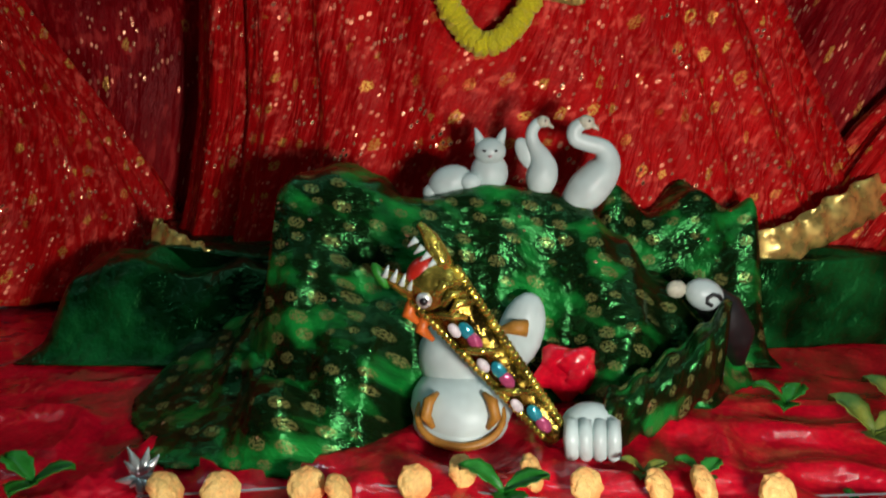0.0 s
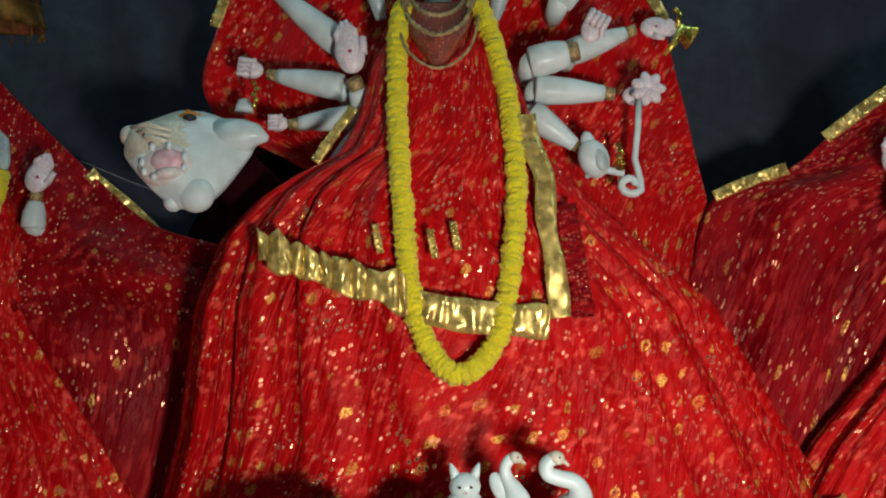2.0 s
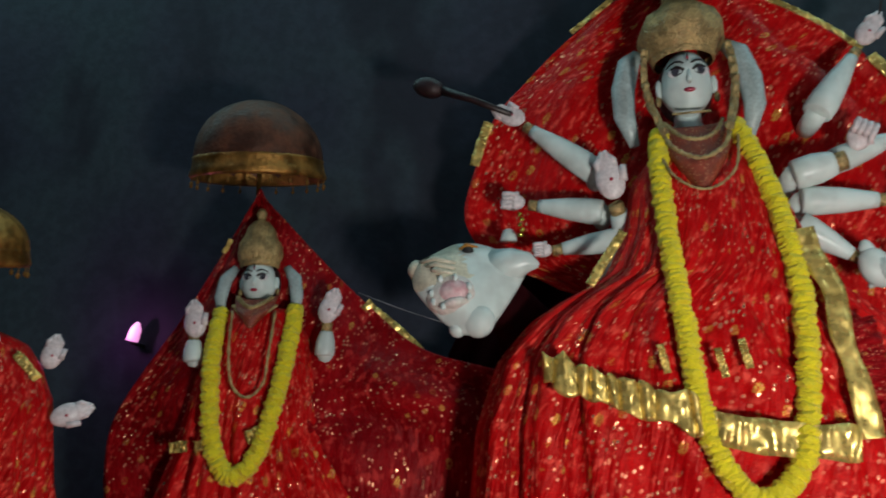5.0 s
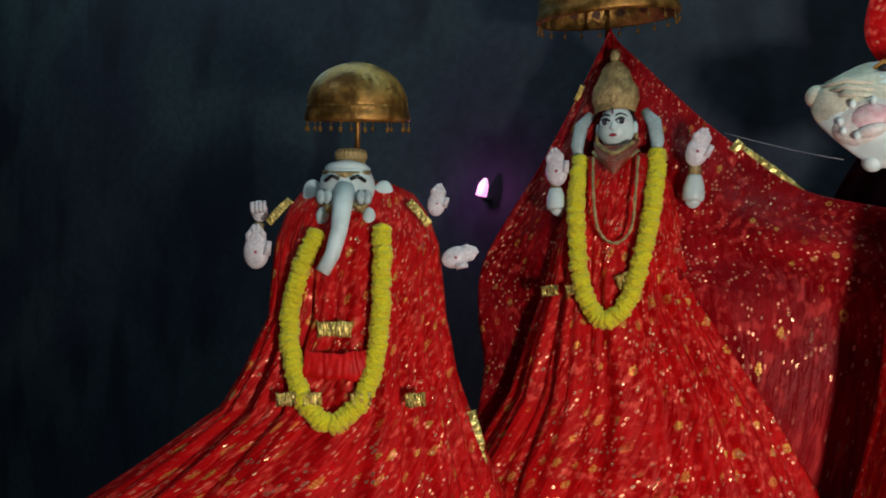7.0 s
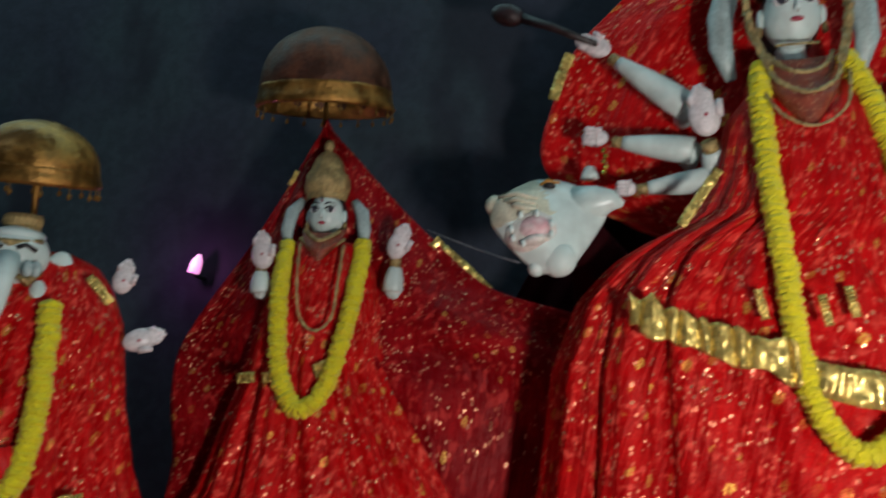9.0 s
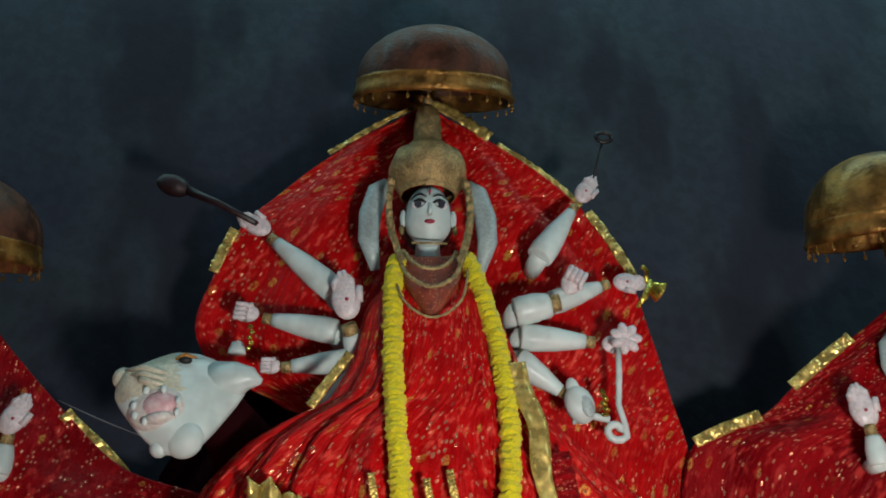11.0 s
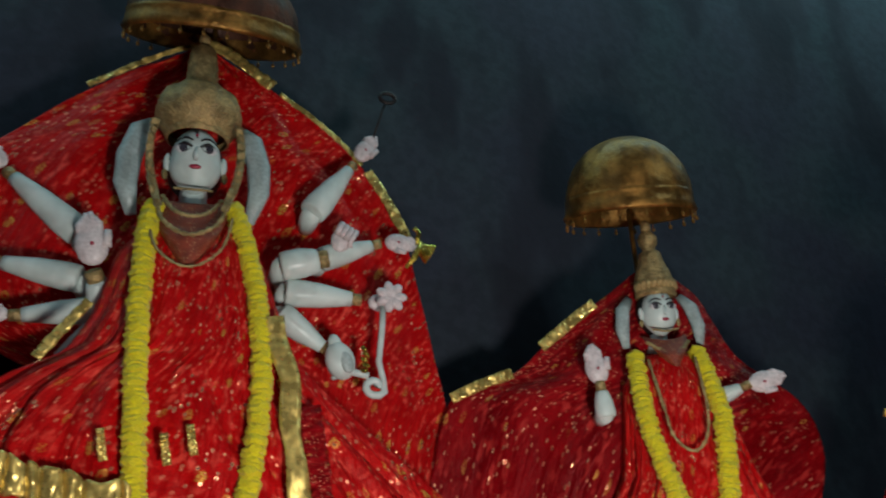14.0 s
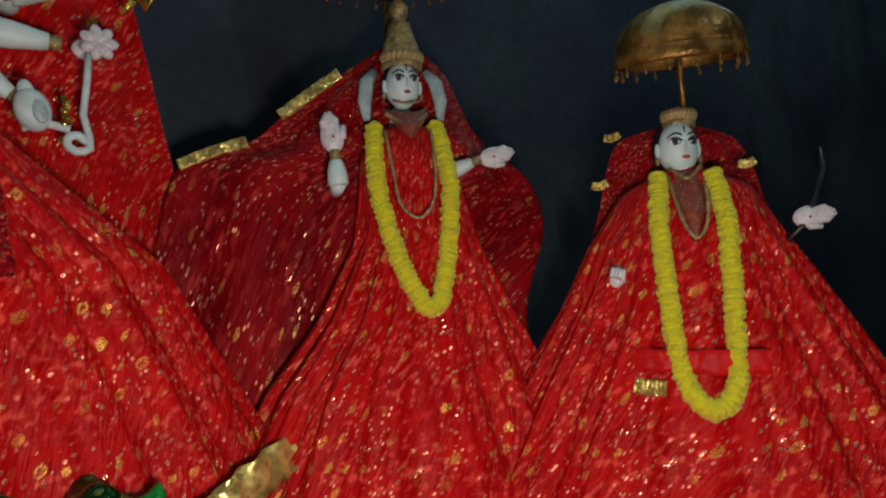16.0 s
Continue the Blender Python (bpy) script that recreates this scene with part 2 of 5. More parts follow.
MAROON = mat("maroon_cloth_and_shade", (0.040, 0.003, 0.006), 0.9, big=6.0, dark=0.5, bump=0.5, spec=0.05)
WALL = mat("blue_grey_plaster", (0.040, 0.061, 0.072), 0.8, big=1.7, second=(0.030, 0.034, 0.054), smudge=(0.016, 0.016, 0.026), dots=(4.5, 0.018, (0.55, 0.55, 0.58), False), keep=0.55, dotmetal=0.0, fine=30.0, spec=0.2, bump=0.35, relief=0.004)
STONE = mat("grey_floor_stone", (0.22, 0.21, 0.20), 0.5, big=3.0, dark=0.7, bump=0.2)
CEIL = mat("painted_ceiling", (0.30, 0.32, 0.34), 0.8, big=3.0, dark=0.8, bump=0.2)
PINK_GLOW = glow("pink_led_glow", (1.0, 0.36, 0.80), 1.1)
THREAD = mat("grey_thread", (0.30, 0.30, 0.32), 0.6, bump=0.1)

# ---- builders ----
BASE = {}


def link(name, bm, mats, parent=None, label=""):
    me = bpy.data.meshes.new(name)
    for p in bm.faces:
        p.smooth = True
    bm.to_mesh(me)
    bm.free()
    for m in mats if isinstance(mats, (list, tuple)) else [mats]:
        me.materials.append(m)
    ob = new(name, me)
    if parent is not None:
        ob.parent = parent
    if label:
        ob["label"] = label
    return ob


def thing(name, x, y, z, turn=0.0, label="", category="", group=""):
    ob = new(name)
    ob.matrix_basis = pose(x, y, z, 0, 0, turn)
    ob.empty_display_size = 0.05
    BASE[ob] = z
    return tagged(ob, label, category, group)


def part(name, bm, mats, parent, label=""):
    """One mesh under a thing or a part; heights are given from the hall's floor."""
    bmesh.ops.translate(bm, vec=(0, 0, -BASE[parent]), verts=bm.verts[:])
    ob = link(name, bm, mats, parent, label)
    BASE[ob] = BASE[parent]
    return ob


def solo(name, bm, mats, x, y, z, turn=0.0, label="", category="", group="", kind=""):
    """A thing that is one mesh, with its origin at its base."""
    bmesh.ops.translate(bm, vec=(0, 0, -z), verts=bm.verts[:])
    ob = link(name, bm, mats)
    ob.matrix_basis = pose(x, y, z, 0, 0, turn)
    BASE[ob] = z
    return tagged(ob, label, category, group, kind)


def thick(ob, t):
    s = ob.modifiers.new("thickness", "SOLIDIFY")
    s.thickness, s.offset = t, 0.0
    return ob


def ball(bm, c, r, mi=0, rot=(0, 0, 0), seg=14):
    m = pose(*c, *rot) @ Matrix.Diagonal((*r, 1))
    for f in {f for v in bmesh.ops.create_uvsphere(bm, u_segments=seg, v_segments=max(6, seg * 2 // 3), radius=1, matrix=m)["verts"] for f in v.link_faces}:
        f.material_index = mi


def tube(bm, pts, radii, mi=0, seg=10, flat=1.0):
    pts = [Vector(p) for p in pts]
    if not isinstance(radii, (list, tuple)):
        radii = [radii] * len(pts)
    rings = []
    for i, p in enumerate(pts):
        d = (pts[min(i + 1, len(pts) - 1)] - pts[max(i - 1, 0)]).normalized()
        ref = Vector((0, 1, 0)) if abs(d.y) < 0.9 else Vector((1, 0, 0))
        a = d.cross(ref).normalized()
        b = a.cross(d).normalized()
        rings.append([bm.verts.new(p + radii[i] * (math.cos(k * math.tau / seg) * a + flat * math.sin(k * math.tau / seg) * b)) for k in range(seg)])
    for r, q in zip(rings, rings[1:]):
        for k in range(seg):
            bm.faces.new((r[k], r[(k + 1) % seg], q[(k + 1) % seg], q[k])).material_index = mi
    for ring in (rings[0][::-1], rings[-1]):
        bm.faces.new(ring).material_index = mi


def lathe(bm, prof, c=(0, 0, 0), mi=0, seg=32, wave=None):
    rings = []
    for r, z in prof:
        ring = []
        for k in range(seg):
            a = k * math.tau / seg
            rr = max(r, 0.0005) * (1 + (wave(a, z) if wave else 0))
            ring.append(bm.verts.new((c[0] + rr * math.cos(a), c[1] + rr * math.sin(a), c[2] + z)))
        rings.append(ring)
    for r, q in zip(rings, rings[1:]):
        for k in range(seg):
            bm.faces.new((r[k], r[(k + 1) % seg], q[(k + 1) % seg], q[k])).material_index = mi


def sheet(nu, nv, place, uv):
    """A grid of cloth: place(u, v) and uv(u, v), u and v from 0 to 1."""
    bm = bmesh.new()
    lay = bm.loops.layers.uv.new("UVMap")
    grid = [[bm.verts.new(place(i / nu, j / nv)) for i in range(nu + 1)] for j in range(nv + 1)]
    for j in range(nv):
        for i in range(nu):
            f = bm.faces.new((grid[j][i], grid[j][i + 1], grid[j + 1][i + 1], grid[j + 1][i]))
            for loop, (a, b) in zip(f.loops, ((i, j), (i + 1, j), (i + 1, j + 1), (i, j + 1))):
                loop[lay].uv = uv(a / nu, b / nv)
    return bm


def along(rows, s):
    """Smooth interpolation in a table whose first column rises or falls; s from 0 to 1 along its rows."""
    n = len(rows) - 1
    i = min(int(s * n), n - 1)
    t = s * n - i
    p0, p1, p2, p3 = (rows[max(0, min(n, i + k))] for k in (-1, 0, 1, 2))
    return [0.5 * (2 * b + (c - a) * t + (2 * a - 5 * b + 4 * c - d) * t * t + (3 * b - a - 3 * c + d) * t ** 3) for a, b, c, d in zip(p0, p1, p2, p3)]


def at_height(rows, z):
    """Linear look-up by the first column, which falls."""
    for a, b in zip(rows, rows[1:]):
        if b[0] <= z <= a[0]:
            k = (a[0] - z) / (a[0] - b[0])
            return [p + (q - p) * k for p, q in zip(a, b)]
    return list(rows[0] if z > rows[0][0] else rows[-1])


def smooth(a, b, x):
    t = max(0.0, min(1.0, (x - a) / (b - a)))
    return t * t * (3 - 2 * t)


def skirt(parent, rows, pleats, mats, seed, depth=0.05, name="skirt"):
    """A pleated gown: rows of height, left, right, front, back, from the top down."""
    top, low = rows[0][0], rows[-1][0]

    def place(u, v):
        z, xl, xr, yf, yb = at_height(rows, top + (low - top) * v)
        a = u * math.tau
        ca, sa = math.cos(a), math.sin(a)
        ca, sa = math.copysign(abs(ca) ** 0.85, ca), math.copysign(abs(sa) ** 0.85, sa)
        w = noise.noise((u * 4.0, v * 0.8, seed)) * 2.2
        fold = math.sin(a * pleats + w * 3) * 0.55 + math.sin(a * pleats * 0.37 + w * 2 + seed) * 0.9
        n = noise.noise((u * 14, v * 5, seed + 7)) * 0.012 * v
        deep = depth * 0.34 * fold * smooth(0.03, 0.45, v)
        return ((xl + xr) / 2 - ((xr - xl) / 2 + deep) * ca, (yf + yb) / 2 - ((yb - yf) / 2 + deep) * sa + n, z + 0.006 * fold * v * (v > 0.98))

    girth = 2 * (rows[-1][2] - rows[-1][1]) + 1.2 * (rows[-1][4] - rows[-1][3])
    bm = sheet(180, 60, place, lambda u, v: (u * girth * (0.5 + 0.5 * v), (top - low) * (1 - v)))
    bmesh.ops.remove_doubles(bm, verts=bm.verts[:], dist=0.0004)
    return thick(part(name, bm, mats, parent), 0.003)


def veil(parent, left, right, y0, bow, mats, seed, name="veil", folds=7.0, swing=0.0):
    """A shawl hung from the crown between its two edge lines of (x, z), with y0 its depth and bow how far its middle comes forward."""

    def place(u, v):
        a, b = along(left, v), along(right, v)
        x, z = a[0] + (b[0] - a[0]) * u, a[1] + (b[1] - a[1]) * u
        q = 4 * u * (1 - u)
        f = math.sin(u * folds * math.pi + noise.noise((v * 2, u * 2, seed)) * 3) * 0.013 * smooth(0.08, 0.4, v)
        f += noise.noise((u * 9, v * 9, seed)) * 0.009
        return (x, y0 - bow * q * smooth(0.0, 0.3, v) + f + swing * u * smooth(0.3, 0.7, v), z + 0.02 * q * (1 - v))

    bm = sheet(90, 60, place, lambda u, v: (u * 1.1 * (0.15 + v), 1.2 * (1 - v)))
    return thick(part(name, bm, mats, parent), 0.003)


def ribbon(parent, pts, width, y, mats=None, name="gold_border", label="crinkled gold foil border", crinkle=0.003):
    """A crinkled strip along a line of (x, z) or (x, y, z)."""
    pts = [(p[0], y, p[1]) if len(p) == 2 else p for p in pts]
    n = max(10, 9 * len(pts))

    def place(u, v):
        p = Vector(along(pts, v))
        d = (Vector(along(pts, min(1, v + 0.02))) - Vector(along(pts, max(0, v - 0.02)))).normalized()
        side = d.cross(Vector((0, 1, 0))).normalized()
        w = width * (0.95 + 0.20 * noise.noise((v * 5, p.x * 5, 2.0)))
        return p + side * (u - 0.5) * w + Vector((0, crinkle * noise.noise((v * 16, u * 3, p.z * 3)) * 2 - 0.002, 0))

    bm = sheet(4, n * 2, place, lambda u, v: (u * width, v))
    return thick(part(name, bm, mats or TRIM, parent, label), 0.0025)


def flower_mesh(name, m, r, squash, seed, fine=2, ruffle=0.06):
    bm = bmesh.new()
    bmesh.ops.create_icosphere(bm, subdivisions=fine, radius=r)
    for v in bm.verts:
        k = 1 + 0.16 * noise.noise(v.co * 3.1 / r + Vector((seed, 0, 0))) + ruffle * math.sin(7 * math.atan2(v.co.y, v.co.x) + seed) + (ruffle - 0.06) * noise.noise(v.co * 9 / r)
        v.co = Vector((v.co.x * k, v.co.y * k, v.co.z * squash * k))
    me = bpy.data.meshes.new(name)
    bm.to_mesh(me)
    bm.free()
    me.materials.append(m)
    return me


def strung(parent, pts, step, meshes, name="flower"):
    """Flowers threaded along a smooth line."""
    fine = [Vector(along(pts, i / 600)) for i in range(601)]
    run, last = 0.0, fine[0]
    count = 0
    for p, q in zip(fine, fine[1:]):
        run += (q - p).length
        if run >= step:
            run -= step
            ob = new(name, meshes[count % len(meshes)])
            ob.parent = parent
            d = (q - p).normalized()
            turn = d.to_track_quat("Z", "Y").to_matrix().to_4x4()
            jit = Vector([random.uniform(-1, 1) * 0.0022 for _ in range(3)])
            ob.matrix_basis = Matrix.Translation(q - Vector((0, 0, BASE[parent])) + jit) @ turn @ pose(0, 0, 0, random.uniform(-9, 9), random.uniform(-9, 9), random.uniform(0, 360))
            count += 1
    return count


YFLOWERS = [flower_mesh("marigold_head", YELLOW, 0.0218, 0.62, s, 2, 0.08) for s in (1.0, 2.0, 3.0)]
OFLOWERS = [flower_mesh("orange_head", ORANGE, 0.022, 0.50, s, 3, 0.035) for s in (4.0, 5.0)]


def garland(x, y, z, turn, line, rows, label, off=0.022, step=0.0105):
    """A yellow flower garland over a gown: line of (x, z), laid on the gown's front."""
    g = thing("flower_garland", x, y, z, turn, label, "garland", "yellow garlands on the idols")
    pts = []
    for px, pz in line:
        r = at_height(rows, pz)
        mid, half = (r[1] + r[2]) / 2, (r[2] - r[1]) / 2
        k = max(0.0, 1 - ((px - mid) / half) ** 2) ** 0.5
        pts.append((px, (r[3] + r[4]) / 2 - (r[4] - r[3]) / 2 * k - off, pz))
    strung(g, pts, step, YFLOWERS)
    return g


def face(bm, c, w, h, turn=0.0, hair=True):
    """A carved stone head at c, with painted features. Slots: 0 stone, 2 black, 3 lips, 4 eyes."""
    x, y, z = c
    b2 = bmesh.new()
    ball(b2, (0, 0, 0), (1, 1, 1), 0, seg=32)
    for v in b2.verts:  # an egg-shaped head: broad brow, soft cheeks, small chin
        q = max(0.0, -v.co.z)
        cheek = 1 + 0.10 * math.sin(math.pi * min(1.0, q * 1.05)) - 0.20 * q ** 3
        v.co = Vector((v.co.x * w * 0.475 * cheek, v.co.y * w * 0.54 * (1 - 0.10 * q * q) - w * 0.03 * q, v.co.z * h * (0.57 if v.co.z > 0 else 0.60)))
    tube(b2, [(0, -w * 0.50, h * 0.08), (0, -w * 0.56, -h * 0.06), (0, -w * 0.585, -h * 0.13), (0, -w * 0.52, -h * 0.17)], [w * 0.03, w * 0.042, w * 0.058, w * 0.03], 0, 8)
    for s in (-1, 1):
        ball(b2, (s * w * 0.225, -w * 0.430, h * 0.06), (w * 0.168, w * 0.06, h * 0.092), 10)
        ball(b2, (s * w * 0.225, -w * 0.470, h * 0.058), (w * 0.100, w * 0.038, h * 0.085), 4, seg=10)
        tube(b2, [(s * w * (0.08 + 0.30 * k), -w * (0.53 - 0.13 * k * k), h * (0.06 + 0.075 * math.sin(k * math.pi))) for k in (0, 0.25, 0.5, 0.75, 1)], w * 0.030, 2, 6)
        tube(b2, [(s * w * (0.09 + 0.27 * k), -w * (0.515 - 0.12 * k * k), h * (0.045 - 0.055 * math.sin(k * math.pi))) for k in (0, 0.25, 0.5, 0.75, 1)], w * 0.013, 2, 6)
        tube(b2, [(s * w * (0.07 + 0.33 * k), -w * (0.52 - 0.14 * k * k), h * (0.185 + 0.065 * math.sin(k * math.pi) - 0.03 * k)) for k in (0, 0.25, 0.5, 0.75, 1)], [w * q for q in (0.018, 0.026, 0.026, 0.02, 0.01)], 2, 6)
        ball(b2, (s * w * 0.53, w * 0.0, -h * 0.05), (w * 0.07, w * 0.09, h * 0.17), 0)
        ball(b2, (s * w * 0.56, -w * 0.02, -h * 0.27), (w * 0.06, w * 0.06, h * 0.10), 5, seg=8)
    ball(b2, (0, -w * 0.495, -h * 0.275), (w * 0.115, w * 0.05, h * 0.040), 3, seg=10)
    ball(b2, (0, -w * 0.53, h * 0.30), (w * 0.022, w * 0.02, h * 0.09), 2, seg=8)
    ball(b2, (0, -w * 0.55, h * 0.27), (w * 0.03, w * 0.015, h * 0.03), 3, seg=8)
    if hair:
        ball(b2, (0, w * 0.30, h * 0.0), (w * 0.56, w * 0.55, h * 0.60), 2, seg=18)
    tube(b2, [(0, 0.02, -h * 0.35), (0, 0.025, -h * 0.62), (0, 0.03, -h * 0.95)], [w * 0.27, w * 0.26, w * 0.42], 0, 14)
    b2.transform(pose(x, y, z, 0, 0, turn))
    me = bpy.data.meshes.new("tmp")
    b2.to_mesh(me)
    b2.free()
    bm.from_mesh(me)
    bpy.data.meshes.remove(me)


def forearm(bm, a, b, ra, rb, mi=0):
    """From the wrist a to the elbow b, with a painted bangle at the wrist."""
    a, b = Vector(a), Vector(b)
    rb *= 0.92
    end = b + (b - a).normalized() * 0.003
    tube(bm, [a, a.lerp(b, 0.10), a.lerp(b, 0.45), a.lerp(b, 0.82), b, end], [ra * 0.72, ra * 0.82, (ra + rb) * 0.5, rb, rb * 0.96, rb * 0.86], mi, 16)
    # the upper arm runs back into the cloth
    tube(bm, [b, b + Vector((0, 0.06, 0)), b + Vector((0, 0.115, 0))], [rb * 0.7, rb * 0.7, rb * 0.6], mi, 10)
    d = (a - b).normalized()
    tube(bm, [a, a + d * 0.022], [ra * 0.62, ra * 0.6], 5, 12)


def hand(bm, c, aim, size, open_palm=True):
    """A raised hand at c whose fingers go along aim (x, z)."""
    b2 = bmesh.new()
    if open_palm:
        size = size * 1.12
    ball(b2, (0, 0, 0), (size * 0.38, size * 0.19, size * 0.52), 1)
    if open_palm:
        ball(b2, (0, -size * 0.03, size * 0.34), (size * 0.30, size * 0.13, size * 0.46), 1)
        for k, (fx, ln) in enumerate(((-0.21, 0.26), (-0.07, 0.44), (0.07, 0.46), (0.19, 0.30))):
            tube(b2, [(size * fx, 0, size * 0.30), (size * fx * 1.05, -size * 0.05, size * (0.35 + ln * 0.6)), (size * fx * 0.7, -size * 0.1, size * (0.35 + ln))], [size * 0.105, size * 0.10, size * 0.05], 1, 8)
        tube(b2, [(size * 0.30, -size * 0.06, -size * 0.1), (size * 0.40, -size * 0.12, size * 0.30)], [size * 0.13, size * 0.08], 1, 8)
        ball(b2, (0.02 * size, -size * 0.19, -size * 0.02), (size * 0.05, size * 0.02, size * 0.05), 3, seg=8)
    else:
        for fx in (-0.27, -0.09, 0.09, 0.27):
            tube(b2, [(size * fx, -size * 0.05, size * 0.38), (size * fx, -size * 0.24, size * 0.36), (size * fx, -size * 0.28, size * 0.05), (size * fx, -size * 0.16, -size * 0.05)], [size * 0.1] * 4, 1, 8)
        tube(b2, [(size * 0.35, -size * 0.1, -size * 0.2), (size * 0.2, -size * 0.3, size * 0.1)], [size * 0.1, size * 0.07], 1, 8)
    ang = math.degrees(math.atan2(aim[0], aim[1]))
    b2.transform(pose(*c, 0, ang, 0))
    me = bpy.data.meshes.new("tmp")
    b2.to_mesh(me)
    b2.free()
    bm.from_mesh(me)
    bpy.data.meshes.remove(me)


STATUE = [MARBLE, PALM, BLACK, LIP, IRIS, ZARI, MARBLE_GREY, CREAM, PINK, OCHRE, EYE_WHITE, MAROON, BLUSH]


def crown(x, y, z, turn, prof, c, label, finial=True):
    t = thing("crown", x, y, z, turn, label, "crown", "crowns of the idols")
    bm = bmesh.new()
    lathe(bm, prof, c, 0, 36, lambda a, zz: 0.03 * math.sin(a * 9) + 0.02 * math.sin(zz * 160))
    part("cap", bm, ZARI, t)
    bm = bmesh.new()
    r0, z0 = prof[0]
    lathe(bm, [(r0 * 0.98, z0 - 0.004), (r0 * 1.07, z0), (r0 * 1.07, z0 + 0.013), (r0 * 0.98, z0 + 0.017)], c, 0, 36)
    part("band", bm, ZARI, t)
    n = 11
    bm = bmesh.new()
    ball(bm, (0, 0, 0), (0.008, 0.006, 0.013), 0, seg=8)
    me = bpy.data.meshes.new("stud")
    bm.to_mesh(me)
    bm.free()
    me.materials.append(ZARI)
    for k in range(n):
        a = math.pi * (1.08 + 0.84 * k / (n - 1))
        o = new("stud", me)
        o.parent = t
        o.matrix_basis = pose(c[0] + r0 * 1.06 * math.cos(a), c[1] + r0 * 1.06 * math.sin(a), c[2] + z0 + 0.024 - z, 0, 0, math.degrees(a) + 90)
    if finial:
        bm = bmesh.new()
        ball(bm, (c[0], c[1], c[2] + prof[-1][1] + 0.012), (0.013, 0.013, 0.018), 0)
        part("finial", bm, ZARI, t)
    return t


def chhatra(x, y, z, turn, c, r, h, rod, label, dome=None, tilt=13.0):
    """A domed ritual umbrella: dome, rim, pole, and drops round the rim. c is the rim's middle."""
    lean = Matrix.Translation(c) @ pose(0, 0, 0, tilt) @ Matrix.Translation([-q for q in c])
    t = thing("ceremonial_umbrella", x, y, z, turn, label, "umbrella", "brass umbrellas over the idols")
    bm = bmesh.new()
    prof = [(r * 1.03, 0.0)] + [(r * (math.cos(a) ** 1.05 + 0.05 * math.sin(2 * a)), h * (0.12 + 0.88 * math.sin(a))) for a in [k * math.pi / 2 / 11 for k in range(11)]] + [(0.004, h)]
    lathe(bm, prof, c, 0, 48, lambda a, zz: 0.012 * math.sin(a * 16) * (1 if zz < h * 0.9 else 0))
    bm.transform(lean)
    thick(part("dome", bm, dome or BRASS, t), 0.003)
    bm = bmesh.new()
    lathe(bm, [(r * 1.0, h * 0.22), (r * 1.035, h * 0.20), (r * 1.025, h * 0.17), (r * 1.045, 0.012), (r * 1.08, -0.004), (r * 1.05, -0.012), (r * 1.0, -0.008), (r * 0.985, h * 0.2)], c, 0, 48)
    bm.transform(lean)
    part("rim", bm, BRASS, t, "rolled brass rim")
    bm = bmesh.new()
    tube(bm, [(c[0], c[1], rod), (c[0], c[1], c[2] + h * 0.9)], 0.006, 0, 10)
    part("pole", bm, BRASS, t)
    bm = bmesh.new()
    tube(bm, [(0, 0, 0), (0, 0, -0.016)], 0.0012, 0, 5)
    ball(bm, (0, 0, -0.021), (0.0045, 0.0045, 0.007), 0, seg=7)
    me = bpy.data.meshes.new("drop")
    bm.to_mesh(me)
    bm.free()
    me.materials.append(BRASS)
    n = int(r * 130)
    for k in range(n):
        a = k * math.tau / n
        o = new("drop", me)
        o.parent = t
        p = lean @ Vector((c[0] + r * 1.04 * math.cos(a), c[1] + r * 1.04 * math.sin(a), c[2] - 0.008))
        o.matrix_basis = pose(p.x, p.y, p.z - z)
    return t


def necklace(x, y, z, turn, lines, label, bib=None):
    t = thing("necklace", x, y, z, turn, label, "necklace", "gold necklaces on the idols")
    for line, r in lines:
        bm = bmesh.new()
        pts = [along(line, k / 36) for k in range(37)]
        tube(bm, pts, [r * 0.36 * (1 + 0.3 * math.sin(k * 2.4)) for k in range(37)], 0, 8, 0.7)
        part("strand", bm, ZARI, t)
    if bib:  # a net collar: middle, top, half width, drop, depths at top and bottom
        mx, top, half, drop, ya, yb = bib

        def place(u, v):
            a = (u - 0.5) * 2
            w = half * (1 - 0.75 * v * v) * (1 - 0.1 * abs(a))
            return (mx + a * w, ya + (yb - ya) * min(1, v * 1.6) + 0.03 * a * a, top - drop * v + 0.018 * a * a)

        bm = sheet(24, 20, place, lambda u, v: (u * half * 2, v * drop))
        thick(part("net_collar", bm, NET, t, "brown beaded net collar"), 0.002)
    return t


# ---- the setting ----
def slab(name, x0, x1, y0, y1, z0, z1, m, label, category):
    bm = bmesh.new()
    bmesh.ops.create_cube(bm, size=1, matrix=pose((x0 + x1) / 2, (y0 + y1) / 2, (z0 + z1) / 2) @ Matrix.Diagonal((x1 - x0, y1 - y0, z1 - z0, 1)))
    ob = link(name, bm, m)
    for p in ob.data.polygons:
        p.use_smooth = False
    return tagged(ob, label, category, "", "structure")


WALL_Y, ALTAR = 1.88, 0.80
slab("wall_north", -7.0, 7.0, WALL_Y, WALL_Y + 0.2, 0, 4.4, WALL, "blotchy dark blue-grey plastered wall behind the idols", "wall")
slab("wall_west", -7.2, -7.0, -3.0, WALL_Y + 0.2, 0, 4.4, WALL, "dark blue-grey plastered side wall of the shrine", "wall")
slab("wall_east", 7.0, 7.2, -3.0, WALL_Y + 0.2, 0, 4.4, WALL, "dark blue-grey plastered side wall of the shrine", "wall")
slab("wall_south", -7.0, 7.0, -3.2, -3.0, 0, 4.4, WALL, "dark blue-grey plastered wall facing the idols", "wall")
